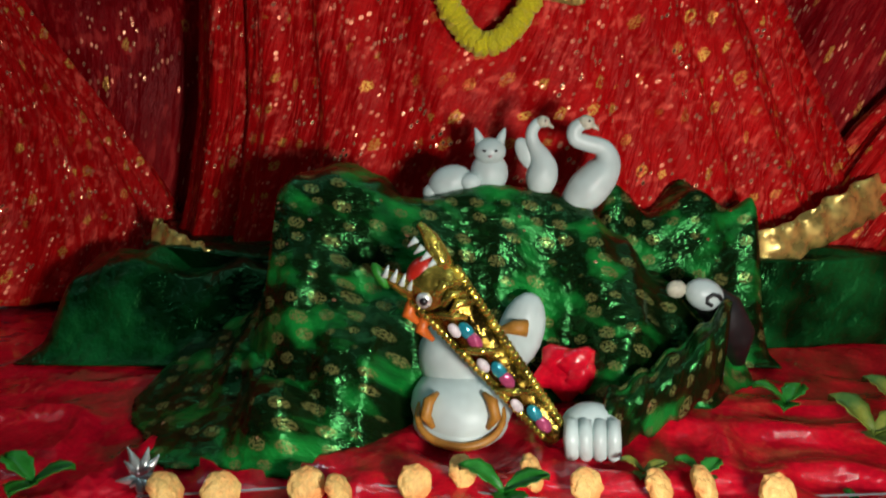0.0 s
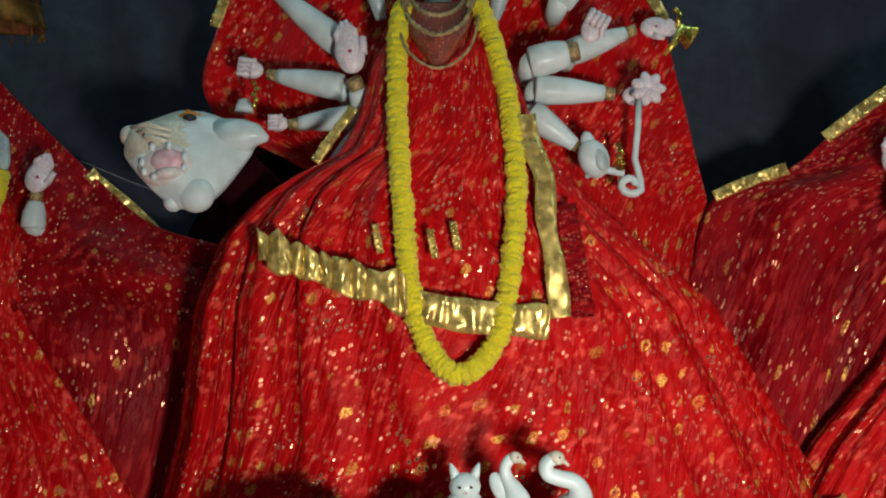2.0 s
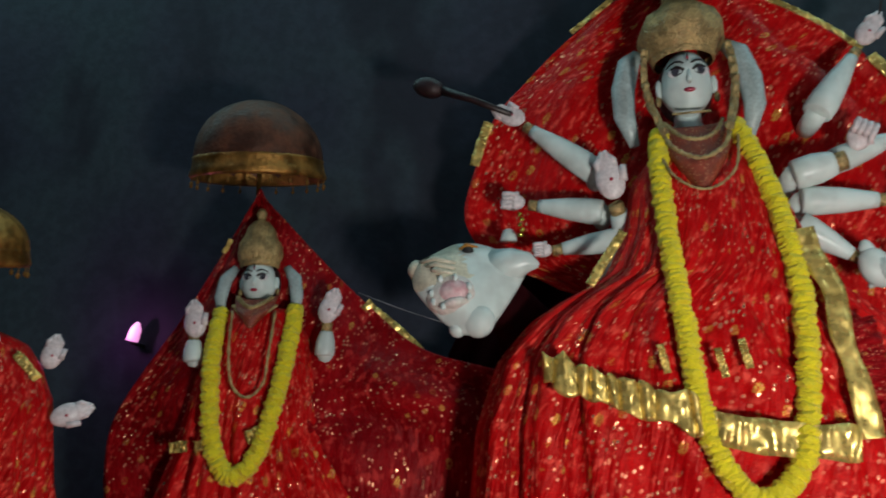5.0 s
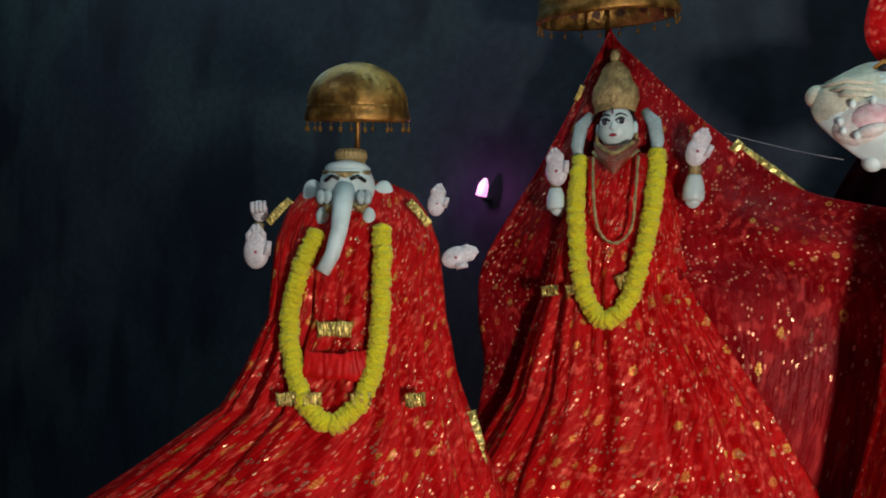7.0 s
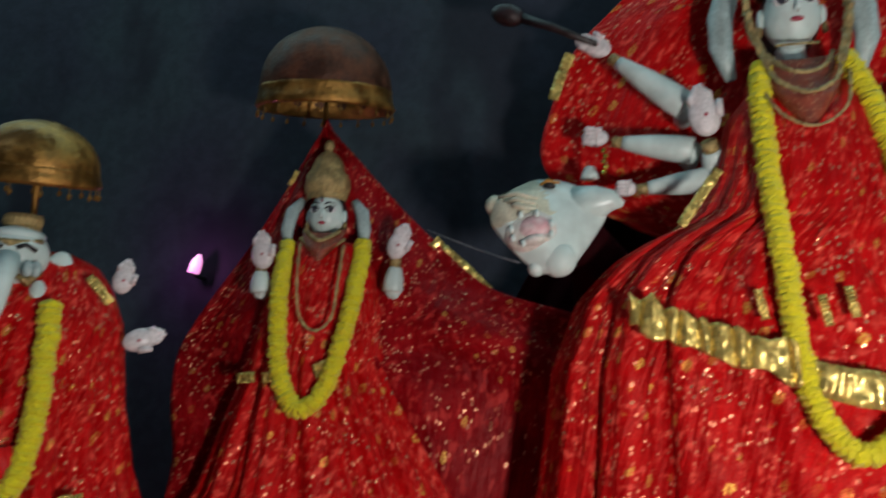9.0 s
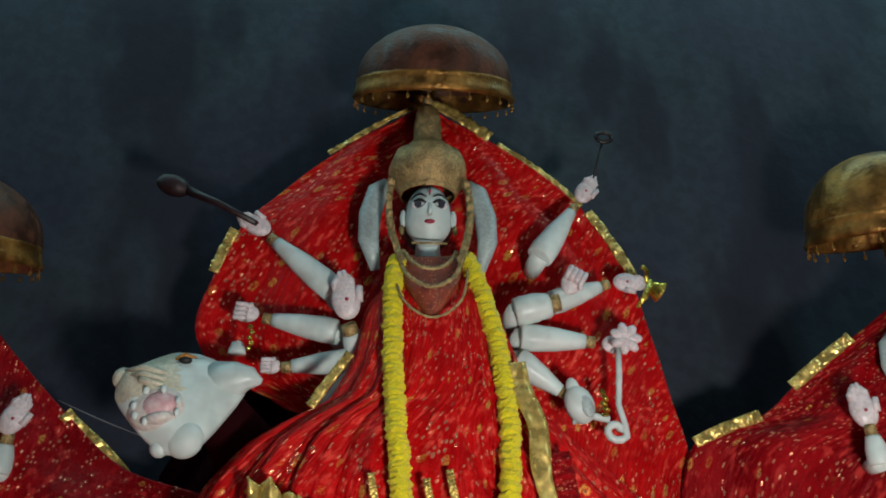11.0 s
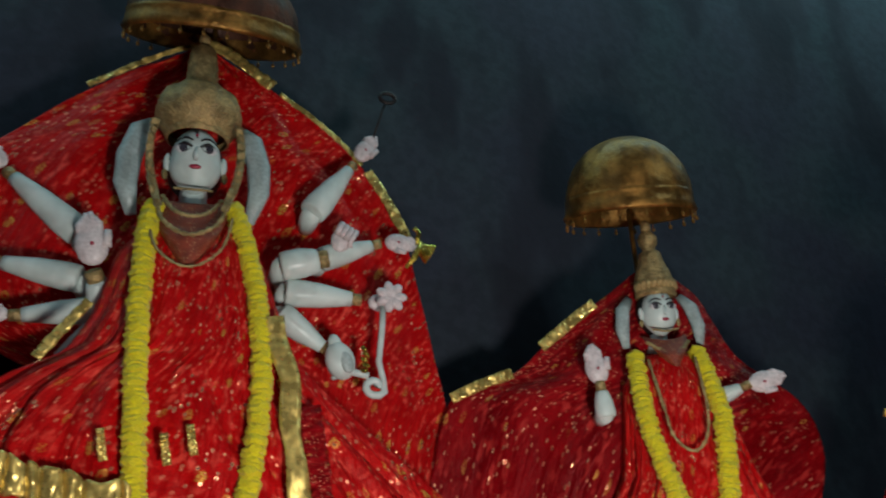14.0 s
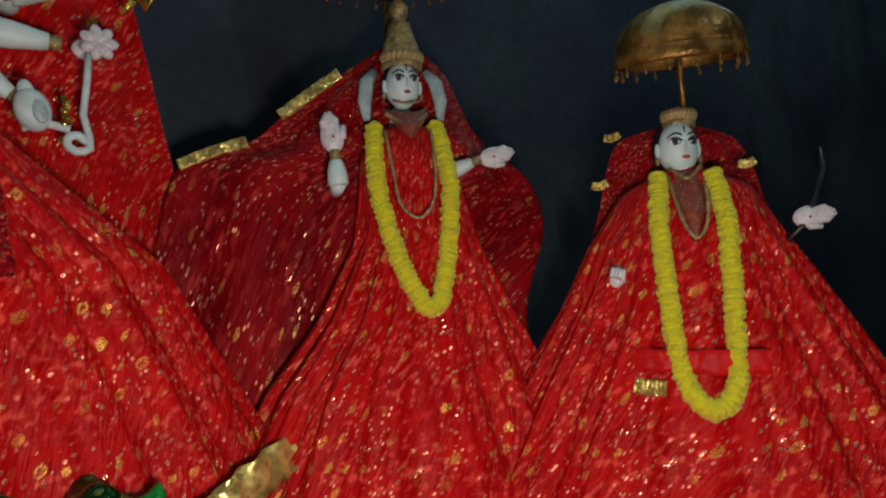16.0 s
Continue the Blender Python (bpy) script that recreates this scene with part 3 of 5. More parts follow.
slab("floor", -7.2, 7.2, -3.2, WALL_Y + 0.2, -0.2, 0.0, STONE, "plain grey stone floor of the shrine", "floor")
slab("ceiling", -7.2, 7.2, -3.2, WALL_Y + 0.2, 4.4, 4.6, CEIL, "plain painted shrine ceiling", "ceiling")
slab("altar_platform", -2.45, 3.6, 0.58, WALL_Y, 0.0, ALTAR - 0.012, STONE, "raised stone altar platform under the red cloth", "altar")


def altar_cloth():
    def place(u, v):
        x = -2.4 + 5.9 * u
        y = WALL_Y - 0.02 - 1.36 * v
        n = noise.noise((x * 5, y * 5, 1)) * 0.5 + noise.noise((x * 11 + y * 4, y * 9, 4)) * 0.4
        ridge = abs(noise.noise((x * 6 - y * 3, y * 7, 9)))
        z = ALTAR + 0.006 + 0.010 * n + 0.018 * (1 - smooth(0, 0.18, ridge)) * smooth(1.3, 0.95, y)
        z = max(z, ALTAR - 0.002)
        if v > 0.965:
            z -= (v - 0.965) / 0.035 * 0.35
            y = WALL_Y - 0.02 - 1.36 * 0.965 - 0.012 * math.sin(x * 30)
        return (x, y, z)

    bm = sheet(300, 90, place, lambda u, v: (u * 6.2, v * 1.4))
    ob = solo("altar_cloth", bm, RED_SATIN, 0, 1.2, ALTAR, 0, "glossy wrinkled red satin cloth over the altar", "cloth")
    ob.data.transform(Matrix.Translation((0, -1.2, 0)))
    return thick(ob, 0.003)


altar_cloth()

# ---- the great central idol with ten arms ----
CX, CY = 0.045, 1.52
GOWN = [(2.05, -0.08, 0.09, -0.07, 0.06), (1.97, -0.14, 0.15, -0.10, 0.06), (1.84, -0.165, 0.19, -0.12, 0.07), (1.765, -0.20, 0.215, -0.135, 0.075), (1.725, -0.285, 0.245, -0.14, 0.075), (1.68, -0.355, 0.29, -0.145, 0.08),
        (1.60, -0.425, 0.38, -0.155, 0.09), (1.46, -0.475, 0.54, -0.165, 0.10), (1.22, -0.505, 0.68, -0.16, 0.12), (1.05, -0.545, 0.78, -0.165, 0.14), (0.955, -0.575, 0.84, -0.17, 0.15)]


def pedestal():
    def place(u, v):
        a = u * math.tau
        ca, sa = math.cos(a), math.sin(a)
        ca, sa = math.copysign(abs(ca) ** 0.5, ca), math.copysign(abs(sa) ** 0.5, sa)
        f = 1 + 0.03 * math.sin(a * 13 + 2 * noise.noise((a, v, 2))) * smooth(0.2, 1, v)
        w = smooth(0.0, 0.12, v)
        return (0.15 + 0.78 * ca * f * w, -0.02 + 0.205 * sa * f * w, 0.975 - 0.165 * smooth(0.10, 1.0, v) + 0.01 * noise.noise((ca * 5, sa * 5, v * 3)))

    bm = sheet(120, 30, place, lambda u, v: (u * 2.4, v * 0.4))
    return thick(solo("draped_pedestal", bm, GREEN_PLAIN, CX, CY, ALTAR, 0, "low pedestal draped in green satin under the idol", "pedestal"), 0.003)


pedestal()


def great_idol():
    bm = bmesh.new()
    face(bm, (0, 0.0, 2.212), 0.112, 0.135)
    # body under the clothes
    tube(bm, [(0, 0.02, 1.02), (0, 0.0, 1.4), (0, -0.01, 1.8), (0, 0, 2.0), (0, 0.02, 2.08)], [0.12, 0.10, 0.05, 0.05, 0.03], 0, 16)
    # stone side locks
    for s in (-1, 1):
        tube(bm, [(s * 0.098, 0.03, 2.315), (s * 0.120, 0.02, 2.29), (s * 0.138, 0.01, 2.22), (s * 0.140, 0.0, 2.15), (s * 0.122, 0.0, 2.075)], [0.016, 0.026, 0.027, 0.024, 0.011], 6, 10, 0.6)
    fa = 0.0
    for a, b, ra, rb in (((-0.352, fa + 0.02, 2.145), (-0.215, fa, 2.025), 0.021, 0.034), ((-0.345, fa + 0.015, 1.957), (-0.205, fa, 1.927), 0.021, 0.032),
                         ((-0.295, fa, 1.849), (-0.158, fa, 1.864), 0.020, 0.030), ((-0.226, fa, 1.767), (-0.160, fa, 1.825), 0.012, 0.026),
                         ((0.352, fa + 0.02, 2.243), (0.262, fa, 2.115), 0.020, 0.036), ((0.405, fa + 0.015, 2.048), (0.288, fa + 0.02, 2.008), 0.020, 0.032),
                         ((0.352, fa, 1.911), (0.208, fa, 1.920), 0.023, 0.034), ((0.288, fa, 1.800), (0.196, fa, 1.868), 0.020, 0.033),
                         ((0.272, fa - 0.03, 1.988), (0.195, fa - 0.02, 1.972), 0.034, 0.036), ((-0.168, fa - 0.03, 1.915), (-0.150, fa, 1.875), 0.028, 0.030)):
        forearm(bm, a, b, ra, rb)
    hand(bm, (-0.400, fa + 0.02, 2.188), (-0.9, 0.45), 0.058, True)
    hand(bm, (-0.405, fa + 0.015, 1.972), (-1, 0.12), 0.056, False)
    hand(bm, (-0.340, fa, 1.849), (-1, 0.0), 0.045, False)
    hand(bm, (-0.182, fa - 0.05, 1.983), (-0.2, 1), 0.075, True)
    hand(bm, (0.392, fa + 0.02, 2.300), (0.55, 0.85), 0.056, True)
    hand(bm, (0.470, fa + 0.015, 2.060), (1, -0.05), 0.056, True)
    hand(bm, (0.325, fa - 0.04, 2.040), (0.5, 0.9), 0.066, False)
    hand(bm, (0.420, fa, 1.906), (1, 0.05), 0.056, False)
    hand(bm, (0.318, fa, 1.782), (0.7, -0.6), 0.045, False)
    return solo("ten_armed_statue", bm, STATUE, CX, CY, ALTAR + 0.2, 0, "white marble ten-armed standing goddess idol with painted face", "statue")


great_idol()

dress = thing("idol_gown", CX, CY, ALTAR + 0.14, 0, "red sequinned gown and veil with gold borders on the large idol", "gown", "red gowns on the idols")
skirt(dress, GOWN, 52, RED, 1.0, 0.035)
VL = [(-0.003, 2.585), (-0.13, 2.515), (-0.26, 2.420), (-0.37, 2.320), (-0.455, 2.225), (-0.51, 2.085), (-0.535, 1.96), (-0.47, 1.860), (-0.33, 1.785), (-0.25, 1.70), (-0.32, 1.30)]
VR = [(0.003, 2.585), (0.12, 2.520), (0.24, 2.440), (0.34, 2.355), (0.42, 2.270), (0.505, 2.130), (0.555, 1.94), (0.585, 1.80), (0.61, 1.68), (0.63, 1.50), (0.70, 1.25)]
veil(dress, VL, VR, 0.105, 0.01, RED, 3.0)
ribbon(dress, [(0.0, 2.590), (0.06, 2.565), (0.12, 2.525), (0.17, 2.488)], 0.030, 0.085)
ribbon(dress, [(0.19, 2.472), (0.28, 2.408), (0.35, 2.350), (0.40, 2.295)], 0.014, 0.09)
ribbon(dress, [(0.415, 2.275), (0.455, 2.215), (0.49, 2.150), (0.515, 2.10)], 0.026, 0.085)
ribbon(dress, [(0.0, 2.588), (-0.08, 2.545), (-0.16, 2.492), (-0.25, 2.425)], 0.014, 0.085)
ribbon(dress, [(-0.465, 2.205), (-0.487, 2.15), (-0.505, 2.095)], 0.026, 0.085)
for q in (-1, 1):
    ribbon(dress, [(q * 0.088, -0.045, 2.285), (q * 0.094, -0.055, 2.21), (q * 0.086, -0.068, 2.14), (q * 0.064, -0.095, 2.06)], 0.016, 0, ZARI, "side_net", "dull gold net beside the face", 0.006)
# gold waistband, and the long border beside the garland
def gathered_band(parent, line, width, folds, seed, name, label):
    """A broad foil band pushed together into upright folds, along a line of (x, y, z)."""
    def place(u, v):
        p = Vector(along(line, v))
        f = abs(math.sin(v * folds * math.pi + 2.4 * noise.noise((v * 6, seed, 0)))) ** 0.7
        w = width * (0.86 + 0.14 * f + 0.45 * noise.noise((v * folds * 0.9, seed, 3)))
        lean = 0.010 * noise.noise((v * 11, seed, 5)) * (u - 0.5) * 2
        return (p.x - lean, p.y - 0.013 * f - 0.004 * noise.noise((v * 30, u * 4, seed)), p.z + (u - 0.5) * w + 0.005 * f)

    return thick(part(name, sheet(10, folds * 14, place, lambda u, v: (u * width, v * 0.4)), TRIM, parent, label), 0.0025)


gathered_band(dress, [(-0.335, -0.165, 1.575), (-0.25, -0.176, 1.540), (-0.16, -0.186, 1.508), (-0.055, -0.196, 1.478)], 0.066, 9, 3.0, "waistband", "gathered gold foil waistband")
for fx, fz in ((-0.112, 1.585), (-0.012, 1.575), (0.030, 1.590)):
    ribbon(dress, [(fx - 0.004, -0.186, fz + 0.026), (fx, -0.190, fz), (fx + 0.006, -0.190, fz - 0.026)], 0.014, 0, TRIM, "foil_strip", "short gold foil strip", 0.004)
ribbon(dress, [(-0.04, -0.196, 1.462), (0.03, -0.196, 1.447), (0.12, -0.194, 1.437), (0.20, -0.188, 1.432)], 0.062, 0, TRIM, "waistband", "flat gold foil waistband", 0.005)
# the shawl's end beside the garland: a dark red strip as the foil's shaded side
ribbon(dress, [(0.236, -0.158, 1.65), (0.246, -0.164, 1.58), (0.256, -0.172, 1.51), (0.264, -0.176, 1.44)], 0.045, 0, RED_BIG, "shaded_shawl_end", "dark red strip for the shaded side of the shawl end", 0.006)
ribbon(dress, [(0.170, -0.130, 1.83), (0.178, -0.140, 1.77), (0.200, -0.155, 1.70), (0.200, -0.165, 1.62), (0.212, -0.178, 1.54), (0.222, -0.182, 1.44)], 0.040, 0)
ribbon(dress, [(-0.165, -0.115, 1.85), (-0.205, -0.125, 1.79), (-0.238, -0.130, 1.74)], 0.020, 0)
# hem, split where the mound hides it
ribbon(dress, [(-0.60, -0.12, 0.995), (-0.53, -0.165, 0.972), (-0.43, -0.20, 0.938), (-0.26, -0.215, 0.905)], 0.062, 0, TRIM, "hem", "broad gold foil hem", 0.010)
ribbon(dress, [(0.47, -0.205, 0.965), (0.57, -0.20, 1.000), (0.67, -0.175, 1.045), (0.77, -0.13, 1.085), (0.87, -0.04, 1.10)], 0.075, 0, TRIM, "hem", "broad gold foil hem", 0.010)

crown(CX, CY, 2.27, 0, [(0.066, 0.0), (0.076, 0.018), (0.094, 0.045), (0.096, 0.075), (0.084, 0.105), (0.052, 0.128), (0.036, 0.150), (0.034, 0.20), (0.030, 0.235), (0.018, 0.250), (0.004, 0.258)], (0, 0.012, 2.274),
      "tall dull-gold zari crown with a narrow spire", finial=True)
chhatra(CX, CY, ALTAR + 0.2, 0, (0.022, 0.10, 2.615), 0.205, 0.190, 1.3, "large blackened copper dome umbrella above the red veil", DARK_BRASS, 26.0)
garland(CX, CY, 1.33, 0, [(-0.072, 2.085), (-0.082, 2.00), (-0.080, 1.85), (-0.068, 1.66), (-0.048, 1.47), (-0.012, 1.375), (0.040, 1.338), (0.092, 1.378), (0.122, 1.47), (0.146, 1.66), (0.140, 1.85), (0.110, 2.00), (0.085, 2.085)],
        GOWN, "long yellow marigold garland hanging from the large idol's shoulders")
necklace(CX, CY, 1.95, 0, [([(-0.07, -0.07, 2.08), (-0.05, -0.115, 2.02), (0, -0.13, 1.99), (0.05, -0.115, 2.02), (0.07, -0.07, 2.08)], 0.013),
                           ([(-0.06, -0.06, 2.10), (-0.035, -0.095, 2.055), (0, -0.105, 2.04), (0.035, -0.095, 2.055), (0.06, -0.06, 2.10)], 0.012),
                           ([(-0.085, -0.07, 2.06), (-0.06, -0.13, 1.96), (0, -0.14, 1.92), (0.06, -0.13, 1.96), (0.085, -0.07, 2.06)], 0.008),
                           ([(-0.04, -0.045, 2.125), (0, -0.062, 2.118), (0.04, -0.045, 2.125)], 0.008)],
         "layered dull-gold necklaces on the large idol's chest", (0, 2.085, 0.085, 0.16, -0.062, -0.125))


def held_things():
    t = thing("mace", CX, CY, 2.15, 0, "dark wooden mace held in a raised hand", "mace")
    bm = bmesh.new()
    tube(bm, [(-0.40, 0.0, 2.185), (-0.50, 0.02, 2.245), (-0.57, 0.02, 2.275)], [0.007, 0.009, 0.012], 0, 10)
    part("shaft", bm, MACE, t)
    bm = bmesh.new()
    ball(bm, (-0.605, 0.02, 2.287), (0.042, 0.026, 0.026), 0, (0, 20, 0))
    part("head", bm, MACE, t)
    t = thing("discus", CX, CY, 2.3, 0, "small dark metal discus on a spike", "discus")
    bm = bmesh.new()
    tube(bm, [(0.405, -0.02, 2.32), (0.430, -0.01, 2.40), (0.440, -0.01, 2.425)], 0.0026, 0, 8)
    part("spike", bm, BLACK, t)
    bm = bmesh.new()
    tube(bm, [(0.446 + 0.020 * math.cos(a), -0.01, 2.442 + 0.014 * math.sin(a)) for a in [k * math.tau / 16 for k in range(17)]], 0.0052, 0, 8)
    part("ring", bm, BLACK, t)
    t = thing("hand_bell", CX, CY + 0.10, 2.0, 0, "small shiny gold bell held by the idol", "bell")
    bm = bmesh.new()
    b2 = [(0.003, 0.0), (0.014, -0.004), (0.018, -0.02), (0.026, -0.035), (0.028, -0.04), (0.022, -0.038)]
    lathe(bm, b2, (0, 0, 0), 0, 20)
    bm.transform(pose(0.515, -0.09, 2.055, 0, -60, 0))
    part("cup", bm, GOLD_BRIGHT, t)
    bm = bmesh.new()
    tube(bm, [(0.515, -0.09, 2.055), (0.522, -0.09, 2.09), (0.510, -0.09, 2.10)], 0.006, 0, 8)
    tube(bm, [(0.525, -0.10, 2.06), (0.505, -0.10, 2.02), (0.485, -0.095, 1.995)], [0.006, 0.008, 0.004], 0, 8)
    part("handle", bm, GOLD_BRIGHT, t)
    t = thing("lotus_flower", CX, CY + 0.10, 1.72, 0, "white painted lotus on a curled stem", "flower")
    me_pts = [k * math.tau / 7 for k in range(7)]
    for a in me_pts:
        bm = bmesh.new()
        ball(bm, (0.436 + 0.017 * math.cos(a), -0.135, 1.910 + 0.017 * math.sin(a)), (0.021, 0.010, 0.012), 0, (0, -math.degrees(a), 0), 10)
        part("petal", bm, PALM, t)
    bm = bmesh.new()
    spiral = [(0.398 + (0.026 - 0.0016 * k) * math.cos(-0.6 - k * 0.55), -0.12, 1.712 + (0.022 - 0.0013 * k) * math.sin(-0.6 - k * 0.55)) for k in range(12)]
    tube(bm, [(0.420, -0.125, 1.895), (0.415, -0.125, 1.83), (0.408, -0.122, 1.765), (0.419, -0.12, 1.722)] + spiral, [0.007] * 4 + [0.0085] * 12, 0, 10)
    tube(bm, [(0.385, -0.12, 1.735), (0.350, -0.12, 1.742), (0.325, -0.12, 1.738), (0.305, -0.118, 1.728)], [0.008, 0.008, 0.007, 0.005], 0, 10)
    part("stem", bm, MARBLE, t)
    t = thing("conch_shell", CX, CY + 0.10, 1.72, 0, "white conch shell in a lower hand", "shell")
    bm = bmesh.new()
    ball(bm, (0.322, -0.125, 1.765), (0.032, 0.026, 0.042), 0, (0, -18, 0))
    ball(bm, (0.312, -0.12, 1.800), (0.015, 0.014, 0.025), 0, (0, -14, 0))
    part("body", bm, MARBLE, t)
    bm = bmesh.new()
    ball(bm, (0.332, -0.146, 1.758), (0.014, 0.008, 0.024), 0, (0, -18, 0))
    part("mouth", bm, MARBLE_GREY, t)
    for (gx, gz) in ((0.375, 1.768), (-0.385, 1.905)):
        t = thing("gold_tassel", CX, CY + 0.10, gz - 0.02, 0, "small shiny gold tassel hanging at the idol's hand", "tassel", "gold tassels")
        for k in range(5):
            bm = bmesh.new()
            ball(bm, (gx + 0.004 * (k % 2), -0.125, gz + 0.012 * (k - 2)), (0.010 if gx > 0 else 0.006, 0.006, 0.0055), 0, (0, 15 * k, 0), 8)
            part("bead", bm, GOLD_BRIGHT, t)
    bm = bmesh.new()
    lathe(bm, [(0.002, 0.0), (0.012, -0.004), (0.018, -0.02), (0.020, -0.03), (0.002, -0.03)], (-0.418, -0.08, 1.91), 0, 16)
    solo("white_cup", bm, MARBLE, CX, CY + 0.10, 1.88, 0, "small white stone cup beside the lion's head", "cup")


held_things()


def lion():
    bm = bmesh.new()
    # the skull: a soft wedge, broad above and narrow at the chin
    for c, r in (((-0.078, -0.030, 1.800), 0.026), ((0.030, 0.010, 1.850), 0.026), ((-0.030, 0.060, 1.84), 0.03), ((0.125, 0.030, 1.798), 0.030), ((0.070, 0.06, 1.745), 0.03),
                 ((0.058, -0.050, 1.664), 0.024), ((0.008, -0.050, 1.668), 0.020), ((-0.064, -0.055, 1.750), 0.028), ((0.012, -0.068, 1.755), 0.028), ((-0.045, -0.066, 1.785), 0.024)):
        bmesh.ops.create_icosphere(bm, subdivisions=2, radius=r, matrix=pose(*c))
    hull = bmesh.ops.convex_hull(bm, input=bm.verts[:])
    bmesh.ops.delete(bm, geom=[v for v in bm.verts if not v.link_faces or v in hull["geom_interior"]], context="VERTS")
    bmesh.ops.subdivide_edges(bm, edges=bm.edges[:], cuts=1, use_grid_fill=True)
    for _ in range(9):
        bmesh.ops.smooth_vert(bm, verts=bm.verts[:], factor=0.5, use_axis_x=True, use_axis_y=True, use_axis_z=True)
    bmesh.ops.subdivide_edges(bm, edges=bm.edges[:], cuts=1, use_grid_fill=True)
    for f in bm.faces:
        c = f.calc_center_median()
        if c.y < 0.02 and c.z > 1.762 + 0.25 * c.x and c.x < 0.034 - 0.5 * (c.z - 1.79):
            f.material_index = 7
    tube(bm, [(0.085, 0.02, 1.800), (0.125, 0.01, 1.808), (0.155, 0.0, 1.808), (0.176, 0.0, 1.800)], [0.048, 0.036, 0.022, 0.006], 0, 14)
    ball(bm, (-0.082, -0.040, 1.796), (0.020, 0.022, 0.022), 7)
    for q in range(3):
        tube(bm, [(-0.070 + 0.012 * q, -0.070, 1.806 - 0.010 * q), (-0.03, -0.084 - 0.003 * q, 1.808 - 0.012 * q), (0.012, -0.080 - 0.003 * q, 1.798 - 0.012 * q)], [0.003, 0.007, 0.003], 7, 8)
    ball(bm, (-0.004, -0.062, 1.734), (0.054, 0.030, 0.044), 12, (0, -8, 0), 20)
    ball(bm, (0.004, -0.078, 1.738), (0.034, 0.020, 0.026), 8, (0, -8, 0), 18)
    ball(bm, (0.008, -0.084, 1.714), (0.026, 0.018, 0.012), 12, (0, -12, 0), 16)
    ball(bm, (0.050, -0.048, 1.680), (0.036, 0.030, 0.036), 0, (0, 10, 0), 20)
    ball(bm, (0.006, -0.046, 1.664), (0.018, 0.020, 0.018), 0, seg=16)
    for dx, dz, dy in ((-0.040, 1.736, 0.084), (-0.036, 1.718, 0.084), (0.040, 1.746, 0.086), (0.040, 1.724, 0.086), (-0.020, 1.764, 0.088), (0.012, 1.766, 0.090), (-0.014, 1.706, 0.092)):
        ball(bm, (dx, -dy, dz), (0.006, 0.006, 0.008), 0, seg=8)
    tube(bm, [(0.010, -0.032, 1.838), (0.026, -0.036, 1.846), (0.050, -0.028, 1.842)], [0.003, 0.005, 0.002], 9, 8)
    ball(bm, (0.028, -0.030, 1.836), (0.014, 0.012, 0.008), 2, seg=10)
    # body behind, wrapped in dark cloth
    tube(bm, [(0.06, 0.10, 1.77), (0.12, 0.17, 1.70), (0.13, 0.34, 1.5), (0.13, 0.34, 1.0)], [0.055, 0.07, 0.06, 0.06], 11, 16)
    return solo("lion_statue", bm, STATUE, -0.475, 1.45, ALTAR + 0.2, 0, "white marble lion head with open pink mouth", "statue")


lion()


# dark sheet for maroon cloth plus the lion's shade, both in one colour
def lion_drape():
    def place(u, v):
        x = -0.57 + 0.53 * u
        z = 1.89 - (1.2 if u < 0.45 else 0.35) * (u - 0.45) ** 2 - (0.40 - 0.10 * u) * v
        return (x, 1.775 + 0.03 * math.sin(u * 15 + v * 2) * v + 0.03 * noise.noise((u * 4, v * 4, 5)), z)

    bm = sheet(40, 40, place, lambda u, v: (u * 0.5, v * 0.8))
    ob = solo("shade_drape", bm, MAROON, 0, 1.6, ALTAR + 0.1, 0, "dark maroon drape behind the lion head, shade put into its colour", "drape")
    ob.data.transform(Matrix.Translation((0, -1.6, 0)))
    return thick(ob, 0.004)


lion_drape()


# ---- the four smaller idols ----
def small_idol(x, y, turn, gown, fc, fw, fh, arms, label, name, locks=True, fturn=0.0):
    bm = bmesh.new()
    face(bm, fc, fw, fh, fturn)
    top = gown[0][0]
    mx = (gown[0][1] + gown[0][2]) / 2
    tube(bm, [(mx, 0.02, ALTAR + 0.01), (mx, 0.01, 1.2), (mx, 0.0, top - 0.1), (fc[0], fc[1] + 0.02, top + 0.02)], [0.10, 0.07, 0.035, 0.02], 0, 16)
    if locks:
        for s in (-1, 1):
            tube(bm, [(fc[0] + s * fw * 0.75, fc[1] + 0.02, fc[2] + fh * 0.42), (fc[0] + s * fw * 1.02, fc[1] + 0.01, fc[2] + fh * 0.10), (fc[0] + s * fw * 1.12, fc[1], fc[2] - fh * 0.40), (fc[0] + s * fw * 1.08, fc[1], fc[2] - fh * 0.85)],
                 [0.010, 0.017, 0.016, 0.008], 6, 10, 0.6)
    for kind, *v in arms:
        if kind == "arm":
            forearm(bm, *v)
        else:
            hand(bm, *v)
    return solo(name, bm, STATUE, x, y, ALTAR, turn, label, "statue", "smaller marble idols")


# second idol
LX, LY, LT = -1.005, 1.56, 15
LGOWN = [(1.75, -0.07, 0.08, -0.04, 0.05), (1.68, -0.115, 0.125, -0.065, 0.06), (1.55, -0.135, 0.145, -0.08, 0.06), (1.42, -0.16, 0.17, -0.09, 0.07), (1.18, -0.24, 0.33, -0.12, 0.10), (1.02, -0.34, 0.42, -0.14, 0.12), (0.83, -0.42, 0.48, -0.16, 0.14)]
